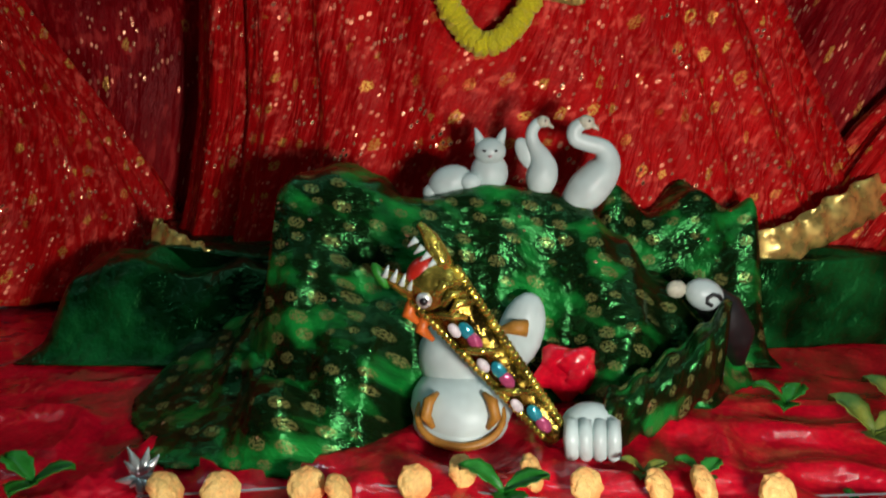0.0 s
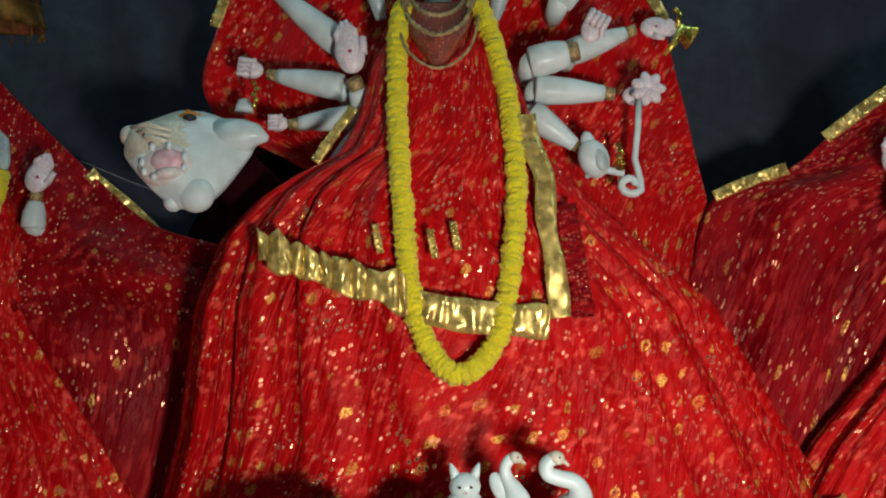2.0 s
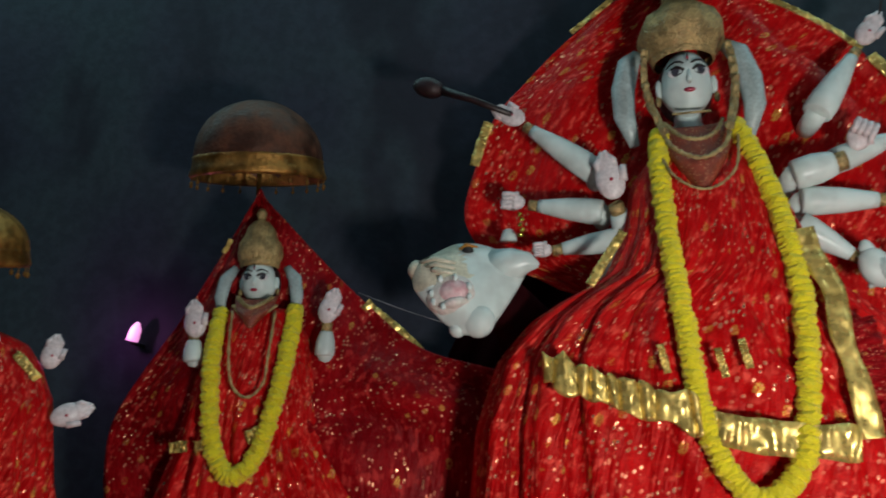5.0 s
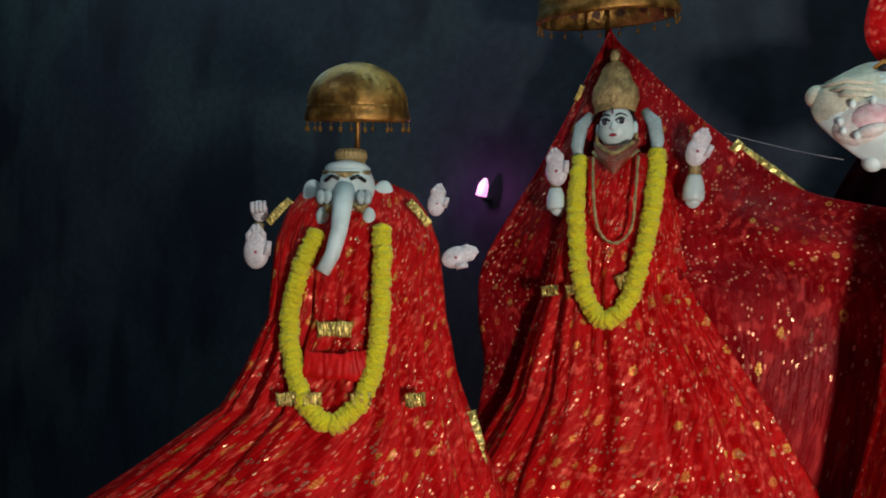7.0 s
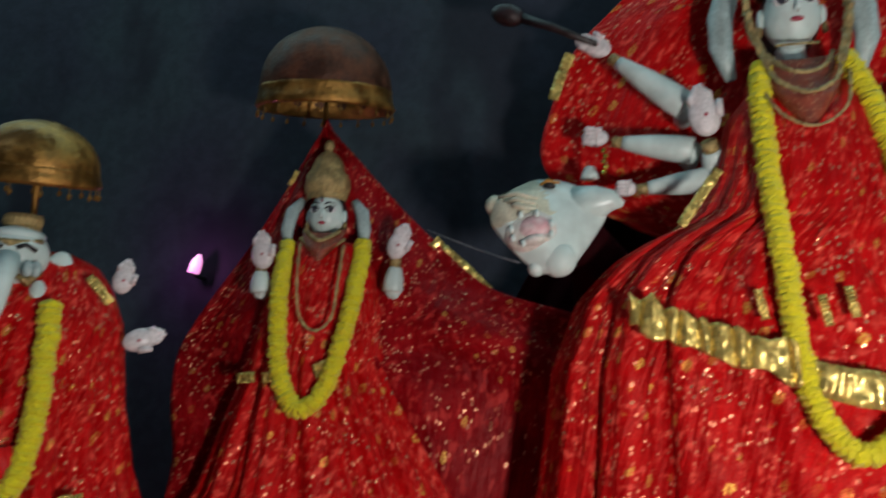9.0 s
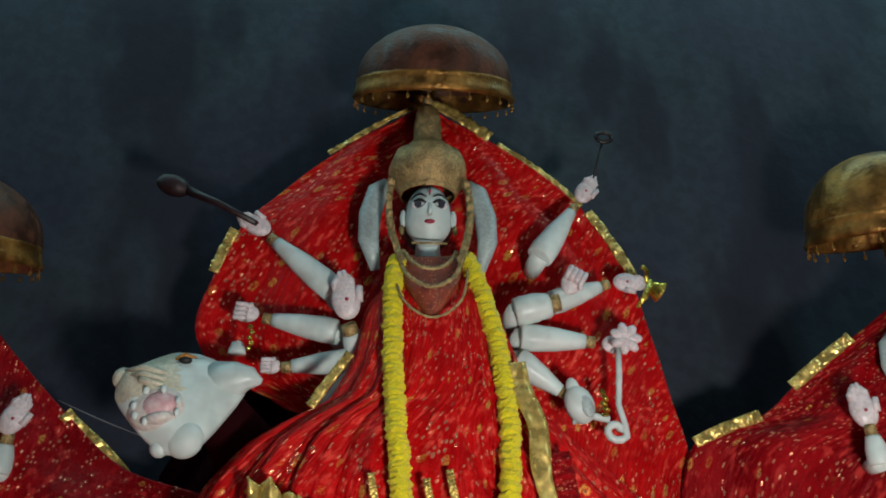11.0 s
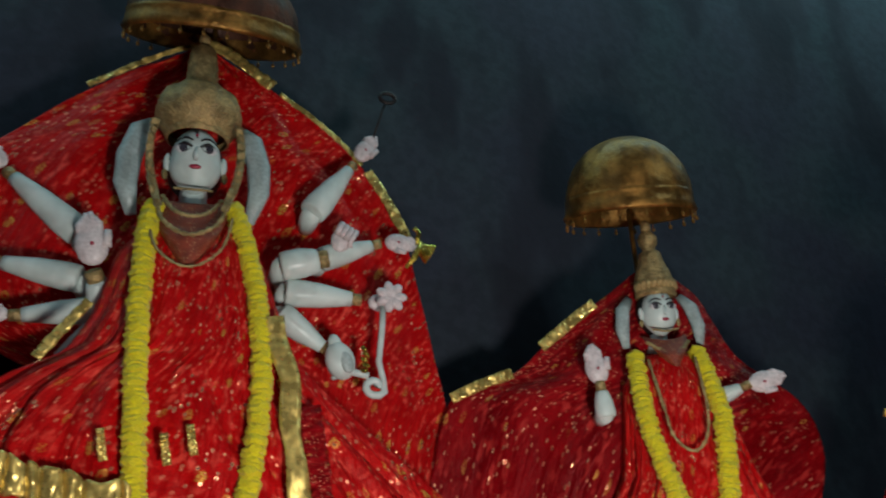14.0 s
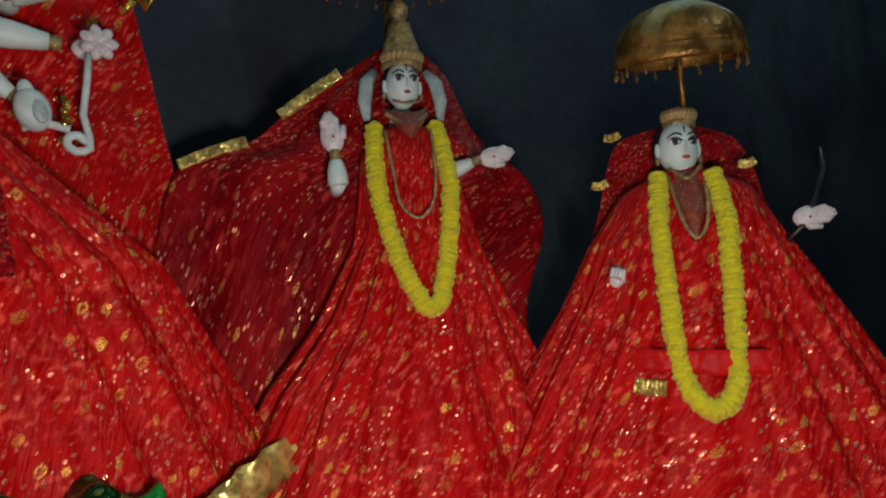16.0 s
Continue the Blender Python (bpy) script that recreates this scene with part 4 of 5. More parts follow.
small_idol(LX, LY, LT, LGOWN, (0.0, 0.0, 1.822), 0.084, 0.098,
           [("hand", (-0.134, -0.06, 1.712), (-0.1, 1), 0.062, True), ("arm", (-0.138, -0.05, 1.672), (-0.136, -0.05, 1.625), 0.020, 0.026),
            ("hand", (0.182, -0.06, 1.742), (0.35, 1), 0.060, True), ("arm", (0.176, -0.05, 1.690), (0.172, -0.05, 1.635), 0.021, 0.026)],
           "white marble goddess idol with raised palms", "goddess_statue", True, -6)
dress = thing("idol_gown", LX, LY, ALTAR + 0.02, LT, "red sequinned gown with a pointed veil and gold border", "gown", "red gowns on the idols")
skirt(dress, LGOWN, 40, RED, 5.0, 0.035)
veil(dress, [(-0.025, 2.062), (-0.083, 1.955), (-0.181, 1.775), (-0.281, 1.618), (-0.350, 1.49), (-0.355, 1.36), (-0.34, 1.22), (-0.37, 1.05), (-0.42, 0.86)],
     [(-0.015, 2.062), (0.052, 1.992), (0.141, 1.896), (0.262, 1.775), (0.40, 1.655), (0.56, 1.60), (0.76, 1.545), (0.92, 1.33), (0.96, 0.86)], 0.05, 0.03, RED_BIG, 6.0, swing=-0.12)
ribbon(dress, [(0.262, 1.772), (0.31, 1.730), (0.36, 1.688), (0.405, 1.640)], 0.030, 0.035)
ribbon(dress, [(-0.086, 1.94), (-0.094, 1.92), (-0.103, 1.905)], 0.012, 0.035)
ribbon(dress, [(-0.165, -0.085, 1.425), (-0.145, -0.088, 1.428), (-0.125, -0.09, 1.430)], 0.026, 0, TRIM, "waistband", "short gold foil band", 0.008)
ribbon(dress, [(-0.105, -0.10, 1.428), (-0.085, -0.10, 1.432), (-0.065, -0.102, 1.436)], 0.026, 0, TRIM, "waistband", "short gold foil band", 0.008)
ribbon(dress, [(0.010, -0.105, 1.445), (0.028, -0.105, 1.452), (0.045, -0.10, 1.462)], 0.032, 0, TRIM, "waistband", "short gold foil band", 0.008)
crown(LX, LY, 1.86, LT, [(0.046, 0.0), (0.057, 0.03), (0.053, 0.055), (0.042, 0.075), (0.034, 0.10), (0.020, 0.118), (0.004, 0.125)], (-0.004, 0.01, 1.862), "small dull-gold crown under the veil's point")
chhatra(LX, LY, ALTAR, LT, (-0.028, 0.06, 2.122), 0.166, 0.20, 1.1, "brown domed copper umbrella above the veil's point", DARK_BRASS)
garland(LX, LY, 1.35, LT, [(-0.082, 1.748), (-0.086, 1.64), (-0.078, 1.50), (-0.056, 1.405), (-0.014, 1.362), (0.032, 1.405), (0.060, 1.49), (0.086, 1.62), (0.094, 1.755)], LGOWN, "yellow marigold garland round the smaller goddess idol")
necklace(LX, LY, 1.52, LT, [([(-0.048, -0.06, 1.74), (-0.042, -0.10, 1.64), (-0.03, -0.105, 1.565), (0.005, -0.11, 1.535), (0.04, -0.105, 1.565), (0.05, -0.10, 1.64), (0.054, -0.06, 1.74)], 0.0095),
                            ([(-0.04, -0.05, 1.775), (0, -0.078, 1.745), (0.045, -0.05, 1.775)], 0.014), ([(-0.05, -0.05, 1.755), (0, -0.085, 1.715), (0.055, -0.05, 1.755)], 0.012)],
         "looped tan-gold necklaces on the chest", (0.002, 1.768, 0.058, 0.075, -0.05, -0.10))

# elephant-headed idol
GX, GY, GT = -1.455, 1.15, 36
GGOWN = [(1.672, -0.09, 0.065, -0.005, 0.05), (1.648, -0.138, 0.118, -0.02, 0.06), (1.60, -0.168, 0.152, -0.05, 0.07), (1.53, -0.188, 0.178, -0.08, 0.07), (1.365, -0.19, 0.185, -0.10, 0.08), (1.24, -0.245, 0.21, -0.12, 0.09), (1.166, -0.29, 0.237, -0.13, 0.10), (1.05, -0.45, 0.285, -0.15, 0.12), (0.95, -0.60, 0.33, -0.17, 0.13), (0.83, -0.66, 0.38, -0.18, 0.15)]


def elephant_idol():
    bm = bmesh.new()
    ball(bm, (-0.028, -0.03, 1.655), (0.062, 0.06, 0.062), 0, seg=18)
    for s in (-1, 1):
        ball(bm, (-0.028 + s * 0.076, -0.01, 1.635), (0.026, 0.012, 0.040), 0, (0, s * 12, 0))
        ball(bm, (-0.028 + s * 0.050, -0.05, 1.585), (0.016, 0.015, 0.024), 0)
        tube(bm, [(-0.028 + s * 0.012, -0.088, 1.665), (-0.028 + s * 0.028, -0.084, 1.672), (-0.028 + s * 0.044, -0.074, 1.662)], 0.0045, 2, 6)
    tube(bm, [(-0.028, -0.075, 1.645), (-0.030, -0.110, 1.60), (-0.034, -0.125, 1.55), (-0.046, -0.130, 1.50), (-0.066, -0.135, 1.462)], [0.024, 0.021, 0.018, 0.016, 0.015], 0, 14)
    lathe(bm, [(0.050, 0), (0.051, 0.008), (0.042, 0.016), (0.025, 0.02)], (-0.028, -0.03, 1.690), 0, 24)
    tube(bm, [(-0.078, -0.055, 1.684), (-0.028, -0.090, 1.674), (0.022, -0.055, 1.684)], [0.005, 0.007, 0.005], 5, 8)
    tube(bm, [(-0.080, -0.06, 1.625), (-0.060, -0.085, 1.60), (-0.045, -0.09, 1.612)], [0.007, 0.010, 0.006], 5, 8)
    tube(bm, [(0.024, -0.06, 1.625), (0.006, -0.085, 1.60), (-0.010, -0.09, 1.612)], [0.007, 0.010, 0.006], 5, 8)
    for dx in (-0.05, -0.035, 0.036, 0.05):
        ball(bm, (-0.028 + dx, -0.092, 1.625), (0.010, 0.006, 0.016), 6, seg=8)
    tube(bm, [(-0.02, 0.02, ALTAR + 0.01), (-0.01, 0.0, 1.2), (-0.01, 0.0, 1.5), (-0.02, -0.01, 1.62)], [0.10, 0.07, 0.05, 0.03], 0, 16)
    hand(bm, (-0.222, -0.05, 1.508), (-0.02, 1), 0.066, True)
    hand(bm, (-0.224, -0.02, 1.600), (-0.1, 1), 0.048, False)
    tube(bm, [(-0.222, -0.03, 1.57), (-0.223, -0.04, 1.545)], 0.012, 5, 10)
    hand(bm, (0.172, -0.02, 1.622), (0.15, 1), 0.050, True)
    hand(bm, (0.215, -0.05, 1.500), (1, 0.35), 0.056, True)
    return solo("elephant_headed_statue", bm, STATUE, GX, GY, ALTAR, GT, "white marble elephant-headed idol with a curved trunk", "statue", "smaller marble idols")


elephant_idol()
dress = thing("idol_gown", GX, GY, ALTAR + 0.02, GT, "red gown with gold motifs on the elephant-headed idol", "gown", "red gowns on the idols")
skirt(dress, GGOWN, 40, RED, 9.0, 0.035)
ribbon(dress, [(-0.075, -0.118, 1.343), (-0.04, -0.120, 1.345), (-0.005, -0.118, 1.343)], 0.034, 0, TRIM, "belt_buckle", "square gold foil buckle", 0.006)
ribbon(dress, [(-0.10, -0.135, 1.275), (-0.05, -0.142, 1.27), (0.0, -0.142, 1.27), (0.03, -0.138, 1.275)], 0.06, 0, SASH, "sash", "bright plain red satin sash")
for cx0 in (-0.15, -0.10, 0.0, 0.11):
    ribbon(dress, [(cx0, -0.155, 1.203), (cx0 + 0.02, -0.158, 1.205), (cx0 + 0.04, -0.155, 1.207)], 0.028, 0, TRIM, "gold_patch", "gold foil patch", 0.006)
ribbon(dress, [(0.245, -0.03, 1.16), (0.262, -0.05, 1.10), (0.270, -0.05, 1.05)], 0.036, 0)
for s in (-1, 1):
    ribbon(dress, [(s * 0.13 - 0.02, -0.05, 1.622), (s * 0.15 - 0.02, -0.06, 1.60), (s * 0.175 - 0.02, -0.06, 1.57)], 0.018, 0)
crown(GX, GY, 1.70, GT, [(0.030, 0.0), (0.028, 0.010), (0.018, 0.022), (0.008, 0.032), (0.003, 0.040)], (-0.022, -0.015, 1.704), "low dull-gold crown on the elephant head", False)
chhatra(GX, GY, ALTAR, GT, (-0.010, 0.0, 1.822), 0.112, 0.120, 1.72, "small domed brass umbrella on a thin rod")
garland(GX, GY, 1.12, GT, [(-0.085, 1.552), (-0.118, 1.47), (-0.138, 1.37), (-0.126, 1.28), (-0.094, 1.195), (-0.043, 1.155), (0.006, 1.185), (0.038, 1.245), (0.054, 1.36), (0.056, 1.47), (0.054, 1.562)], GGOWN, "yellow marigold garland round the elephant-headed idol")

# fourth idol
SX, SY, ST = 1.15, 1.36, -21
SGOWN = [(1.765, -0.10, 0.01, -0.04, 0.05), (1.70, -0.15, 0.06, -0.06, 0.06), (1.50, -0.17, 0.10, -0.08, 0.07), (1.34, -0.25, 0.17, -0.10, 0.08), (1.187, -0.37, 0.25, -0.12, 0.10), (0.95, -0.50, 0.40, -0.15, 0.13), (0.83, -0.54, 0.46, -0.16, 0.14)]
small_idol(SX, SY, ST, SGOWN, (-0.045, 0.0, 1.872), 0.080, 0.098,
           [("hand", (-0.216, -0.05, 1.737), (-0.15, 1), 0.062, True), ("arm", (-0.211, -0.05, 1.686), (-0.207, -0.05, 1.632), 0.019, 0.025), ("hand", (0.148, -0.05, 1.689), (0.9, 0.25), 0.056, True),
            ("arm", (0.10, -0.045, 1.678), (0.05, -0.02, 1.66), 0.015, 0.02)],
           "white marble goddess idol with open hands", "goddess_statue", True, 6)
dress = thing("idol_gown", SX, SY, ALTAR + 0.02, ST, "red sequinned gown and wide veil edged in gold", "gown", "red gowns on the idols")
skirt(dress, SGOWN, 40, RED, 12.0, 0.035)
veil(dress, [(-0.045, 2.01), (-0.122, 1.954), (-0.242, 1.872), (-0.319, 1.815), (-0.394, 1.755), (-0.549, 1.700), (-0.62, 1.47), (-0.72, 1.18), (-0.78, 0.88)],
     [(-0.035, 2.01), (0.060, 1.935), (0.105, 1.85), (0.150, 1.765), (0.265, 1.655), (0.297, 1.531), (0.235, 1.32), (0.30, 1.10), (0.36, 0.88)], 0.06, 0.03, RED_BIG, 14.0)
ribbon(dress, [(-0.185, 1.914), (-0.24, 1.875), (-0.285, 1.842), (-0.325, 1.812)], 0.028, 0.045)
ribbon(dress, [(-0.40, 1.752), (-0.45, 1.738), (-0.50, 1.720), (-0.548, 1.700)], 0.026, 0.045)
crown(SX, SY, 1.91, ST, [(0.045, 0.0), (0.048, 0.03), (0.040, 0.06), (0.030, 0.085), (0.026, 0.11), (0.014, 0.12), (0.022, 0.135), (0.024, 0.15), (0.012, 0.168)], (-0.042, 0.01, 1.912), "tall dull-gold crown with a round top")
chhatra(SX, SY, ALTAR, ST, (-0.064, 0.06, 2.152), 0.156, 0.20, 1.1, "domed brass umbrella behind the tall crown")
garland(SX, SY, 1.34, ST, [(-0.118, 1.775), (-0.126, 1.64), (-0.112, 1.54), (-0.084, 1.44), (-0.050, 1.365), (-0.026, 1.350), (-0.004, 1.385), (0.018, 1.48), (0.036, 1.63), (0.022, 1.775)], SGOWN, "yellow marigold garland narrowing to a point")
necklace(SX, SY, 1.52, ST, [([(-0.10, -0.06, 1.75), (-0.092, -0.10, 1.64), (-0.08, -0.105, 1.575), (-0.045, -0.11, 1.545), (-0.012, -0.105, 1.575), (0.0, -0.10, 1.64), (0.004, -0.06, 1.75)], 0.0095),
                            ([(-0.095, -0.05, 1.79), (-0.045, -0.078, 1.755), (0.0, -0.05, 1.79)], 0.012), ([(-0.075, -0.04, 1.822), (-0.045, -0.05, 1.815), (-0.015, -0.04, 1.822)], 0.007)],
         "looped tan-gold necklaces on the chest", (-0.046, 1.795, 0.055, 0.07, -0.045, -0.09))

# fifth idol
KX, KY, KT = 1.62, 0.95, -45
KGOWN = [(1.62, -0.10, -0.01, -0.04, 0.05), (1.575, -0.19, 0.085, -0.06, 0.07), (1.465, -0.265, 0.14, -0.09, 0.08), (1.33, -0.33, 0.21, -0.11, 0.09), (1.17, -0.43, 0.305, -0.13, 0.11), (0.95, -0.55, 0.42, -0.16, 0.14), (0.83, -0.60, 0.48, -0.17, 0.15)]
small_idol(KX, KY, KT, KGOWN, (-0.060, -0.02, 1.668), 0.086, 0.102,
           [("hand", (-0.216, -0.12, 1.391), (0.2, 0.8), 0.042, False), ("hand", (0.183, -0.05, 1.492), (0.9, 0.1), 0.056, True)],
           "white marble youthful idol holding a bow", "youth_statue", False, 14)
dress = thing("idol_gown", KX, KY, ALTAR + 0.02, KT, "red gown with gold motifs on the bow-holding idol", "gown", "red gowns on the idols")
skirt(dress, KGOWN, 40, RED, 16.0, 0.035)
veil(dress, [(-0.13, 1.72), (-0.185, 1.705), (-0.215, 1.64), (-0.235, 1.56), (-0.26, 1.48), (-0.28, 1.40), (-0.30, 1.30)],
     [(0.02, 1.715), (0.075, 1.690), (0.110, 1.62), (0.125, 1.55), (0.15, 1.47), (0.17, 1.38), (0.19, 1.30)], 0.05, 0.02, RED_BIG, 18.0, "shawl")
for px, pz in ((-0.20, 1.705), (-0.235, 1.60), (0.075, 1.62)):
    ribbon(dress, [(px - 0.015, -0.03, pz), (px, -0.035, pz - 0.004), (px + 0.018, -0.03, pz + 0.004)], 0.018, 0, TRIM, "gold_patch", "gold foil patch", 0.005)
ribbon(dress, [(-0.20, -0.13, 1.172), (-0.17, -0.14, 1.165), (-0.14, -0.145, 1.163)], 0.034, 0, TRIM, "gold_patch", "gold foil patch", 0.006)
crown(KX, KY, 1.71, KT, [(0.033, 0.0), (0.031, 0.012), (0.020, 0.026), (0.009, 0.038), (0.004, 0.046)], (-0.052, -0.01, 1.716), "low dull-gold crown on dark hair", False)
chhatra(KX, KY, ALTAR, KT, (-0.038, -0.01, 1.872), 0.135, 0.122, 1.73, "wide domed brass umbrella on a thin rod")
garland(KX, KY, 1.10, KT, [(-0.108, 1.612), (-0.122, 1.50), (-0.120, 1.40), (-0.114, 1.25), (-0.094, 1.155), (-0.056, 1.118), (-0.014, 1.15), (0.0, 1.24), (0.008, 1.40), (0.012, 1.50), (0.002, 1.60)], KGOWN, "yellow marigold garland round the bow-holding idol")
necklace(KX, KY, 1.44, KT, [([(-0.09, -0.06, 1.60), (-0.075, -0.11, 1.50), (-0.05, -0.115, 1.46), (-0.025, -0.11, 1.50), (-0.015, -0.06, 1.60)], 0.011), ([(-0.085, -0.05, 1.62), (-0.055, -0.085, 1.59), (-0.02, -0.05, 1.62)], 0.010)], "dull-gold necklaces on the chest", (-0.052, 1.612, 0.045, 0.16, -0.045, -0.115))
ribbon(dress, [(-0.23, -0.10, 1.225), (-0.14, -0.145, 1.218), (-0.05, -0.155, 1.212), (0.06, -0.148, 1.208)], 0.05, 0, SASH, "sash", "bright plain red satin sash")
bow = thing("bow", KX, KY, 1.40, KT, "dark wooden bow held in the hand", "bow")
bm = bmesh.new()
tube(bm, [(0.115, -0.03, 1.425), (0.165, -0.05, 1.47), (0.20, -0.05, 1.53), (0.222, -0.04, 1.59), (0.228, -0.02, 1.64)], [0.005, 0.008, 0.009, 0.007, 0.004], 0, 8)
part("limb", bm, BLACK, bow)

# ---- the foreground: the fallen figure under green brocade ----
RIDGE = [(-0.475, 0.0), (-0.42, 0.035), (-0.34, 0.075), (-0.275, 0.12), (-0.245, 0.22), (-0.228, 0.320), (-0.20, 0.340), (-0.14, 0.345), (-0.085, 0.330), (-0.05, 0.300), (-0.015, 0.300), (0.08, 0.318), (0.16, 0.316), (0.23, 0.285), (0.29, 0.235), (0.36, 0.165), (0.43, 0.105), (0.48, 0.05), (0.525, 0.0)]
FOOT = [(-0.475, 1.00), (-0.455, 0.965), (-0.42, 0.912), (-0.32, 0.853), (-0.18, 0.856), (-0.10, 0.895), (-0.02, 0.985), (0.05, 1.06), (0.20, 1.06), (0.255, 0.985), (0.40, 1.033), (0.49, 1.12), (0.53, 1.16)]


def mound():
    def table(rows, x):
        for (a, p), (b, q) in zip(rows, rows[1:]):
            if a <= x <= b:
                return p + (q - p) * smooth(0, 1, (x - a) / (b - a))
        return rows[0][1] if x < rows[0][0] else rows[-1][1]

    def height(x, y):
        wob = 0.012 * noise.noise((y * 9, x * 3, 2))
        r = table(RIDGE, x + wob)
        foot = table(FOOT, x) + 0.008 * math.sin(x * 41)
        crest = 1.17 + 0.02 * math.sin(x * 9)
        near = smooth(0.02, -0.06, x)
        steep = smooth(foot, crest, y) ** 0.62
        spread = 0.32 * smooth(foot, foot + 0.11, y) ** 0.7 + 0.68 * smooth(1.0, crest, y)
        rise = steep * (1 - near) + spread * near
        back = smooth(1.42, 1.20, y)
        flow = abs(math.sin(15 * (x * 0.75 + y) + 2.2 * noise.noise((x * 5, y * 5, 6)))) ** 0.8 - 0.6
        f = (0.5 - abs(noise.noise((x * 8 + y * 3, y * 5 - x * 3, 3)))) * 0.10 - 0.03 + 0.070 * flow * near + 0.03 * (0.4 - abs(noise.noise((x * 16, y * 4 + x * 5, 8))))
        return ALTAR + 0.012 + max(0.0, r * rise * (0.35 + 0.65 * back) + f * smooth(0.01, 0.09, r * rise) * (1 - 0.85 * smooth(0.55, 0.95, rise)) - 0.006)

    def place(u, v):
        x, y = -0.50 + 1.04 * u, 0.835 + 0.49 * v
        z = height(x, y)
        return (x, y - 0.05 * (z - ALTAR) * smooth(0.0, 0.3, v), z)

    bm = sheet(190, 110, place, lambda u, v: (1.04 * u + 0.4 * place(u, v)[2], 0.49 * v + place(u, v)[2]))
    # cut away the sheet where it would lie flat on the red cloth
    flat = [f for f in bm.faces if all(v.co.z < ALTAR + 0.014 for v in f.verts)]
    bmesh.ops.delete(bm, geom=flat, context="FACES")
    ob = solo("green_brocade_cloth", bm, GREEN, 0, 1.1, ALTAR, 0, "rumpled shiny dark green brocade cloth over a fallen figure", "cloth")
    ob.data.transform(Matrix.Translation((0, -1.1, 0)))
    return thick(ob, 0.003)


mound()


def fallen_figure():
    bm = bmesh.new()
    ball(bm, (0.045, 1.005, 0.852), (0.072, 0.07, 0.048), 0, (12, 0, 0), 22)
    ball(bm, (0.043, 1.045, 0.905), (0.062, 0.06, 0.060), 0, (0, 0, 0), 20)
    ball(bm, (0.043, 0.985, 0.833), (0.066, 0.05, 0.030), 0, (10, 0, 0), 18)
    ball(bm, (0.130, 1.075, 0.930), (0.034, 0.03, 0.062), 0, (0, 14, 0))
    tube(bm, [(0.100, 1.045, 0.945), (0.118, 1.042, 0.950), (0.136, 1.043, 0.948)], [0.006, 0.011, 0.013], 9, 8)
    # ochre bridle lines
    arc = [(0.043 + 0.058 * math.sin(a), 1.0 - 0.074 * math.cos(a * 0.62) + 0.004, 0.856 - 0.030 * math.cos(a)) for a in [-1.9 + 3.8 * k / 20 for k in range(21)]]
    tube(bm, arc, [0.003 + 0.003 * math.sin(k / 20 * math.pi) for k in range(21)], 9, 8)
    for s in (-1, 1):
        tube(bm, [(0.043 + s * 0.036, 0.944, 0.846), (0.043 + s * 0.046, 0.944, 0.862), (0.043 + s * 0.042, 0.952, 0.880), (0.043 + s * 0.030, 0.962, 0.888)], [0.004, 0.008, 0.008, 0.003], 9, 8)
    # arm, fist
    tube(bm, [(0.43, 1.10, 0.86), (0.34, 1.03, 0.845), (0.25, 0.975, 0.842)], [0.012, 0.014, 0.016], 0, 14)
    ball(bm, (0.215, 0.950, 0.846), (0.040, 0.032, 0.034), 0, seg=16)
    for k in range(4):
        tube(bm, [(0.186 + 0.018 * k, 0.930, 0.866), (0.184 + 0.018 * k, 0.912, 0.850), (0.186 + 0.018 * k, 0.912, 0.828), (0.190 + 0.017 * k, 0.925, 0.817)], [0.0095, 0.010, 0.0095, 0.007], 0, 8)
    return solo("fallen_statue", bm, STATUE, 0, -0.015, ALTAR, 0, "white painted animal-headed figure with ochre lines lying on the altar", "statue")


fallen_figure()


def sleeve():
    pts = [(0.236, 0.955, 0.845), (0.285, 0.985, 0.850), (0.34, 1.02, 0.862), (0.40, 1.06, 0.885), (0.45, 1.11, 0.90)]

    def place(u, v):
        p = along(pts, v)
        a = u * math.tau
        r = 0.036 + 0.032 * v + 0.006 * math.sin(v * 30 + a * 2) + 0.004 * math.sin(a * 5)
        return (p[0] + 0.4 * r * math.sin(a), p[1] + r * math.sin(a), max(ALTAR + 0.012, p[2] + r * math.cos(a)))

    bm = sheet(32, 30, place, lambda u, v: (u * 0.3, v * 0.3))
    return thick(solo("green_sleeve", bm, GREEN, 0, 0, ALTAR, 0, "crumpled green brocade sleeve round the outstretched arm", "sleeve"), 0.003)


sleeve()


def side_cloth(x0, y0, w, d, top, seed, label):
    """A lump of green cloth behind the mound, at the pedestal's foot."""
    def place(u, v):
        x, y = x0 + w * u, y0 + d * v
        h = top * smooth(0.0, 0.16, u) * smooth(1.0, 0.86, u) * smooth(0.0, 0.55, v) * (0.92 + 0.08 * math.sin(u * 16 + seed))
        return (x, y, ALTAR + 0.014 + h + 0.035 * abs(noise.noise((x * 9, y * 12, seed))) * smooth(0, 0.15, h))

    bm = sheet(60, 44, place, lambda u, v: (u * w, v * d + place(u, v)[2]))
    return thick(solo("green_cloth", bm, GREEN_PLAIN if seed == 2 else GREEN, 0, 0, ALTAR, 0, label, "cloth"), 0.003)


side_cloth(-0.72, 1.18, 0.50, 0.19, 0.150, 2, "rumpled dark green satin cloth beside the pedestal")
side_cloth(0.24, 1.20, 0.34, 0.16, 0.275, 5, "bunched green brocade cloth behind the fallen figure")


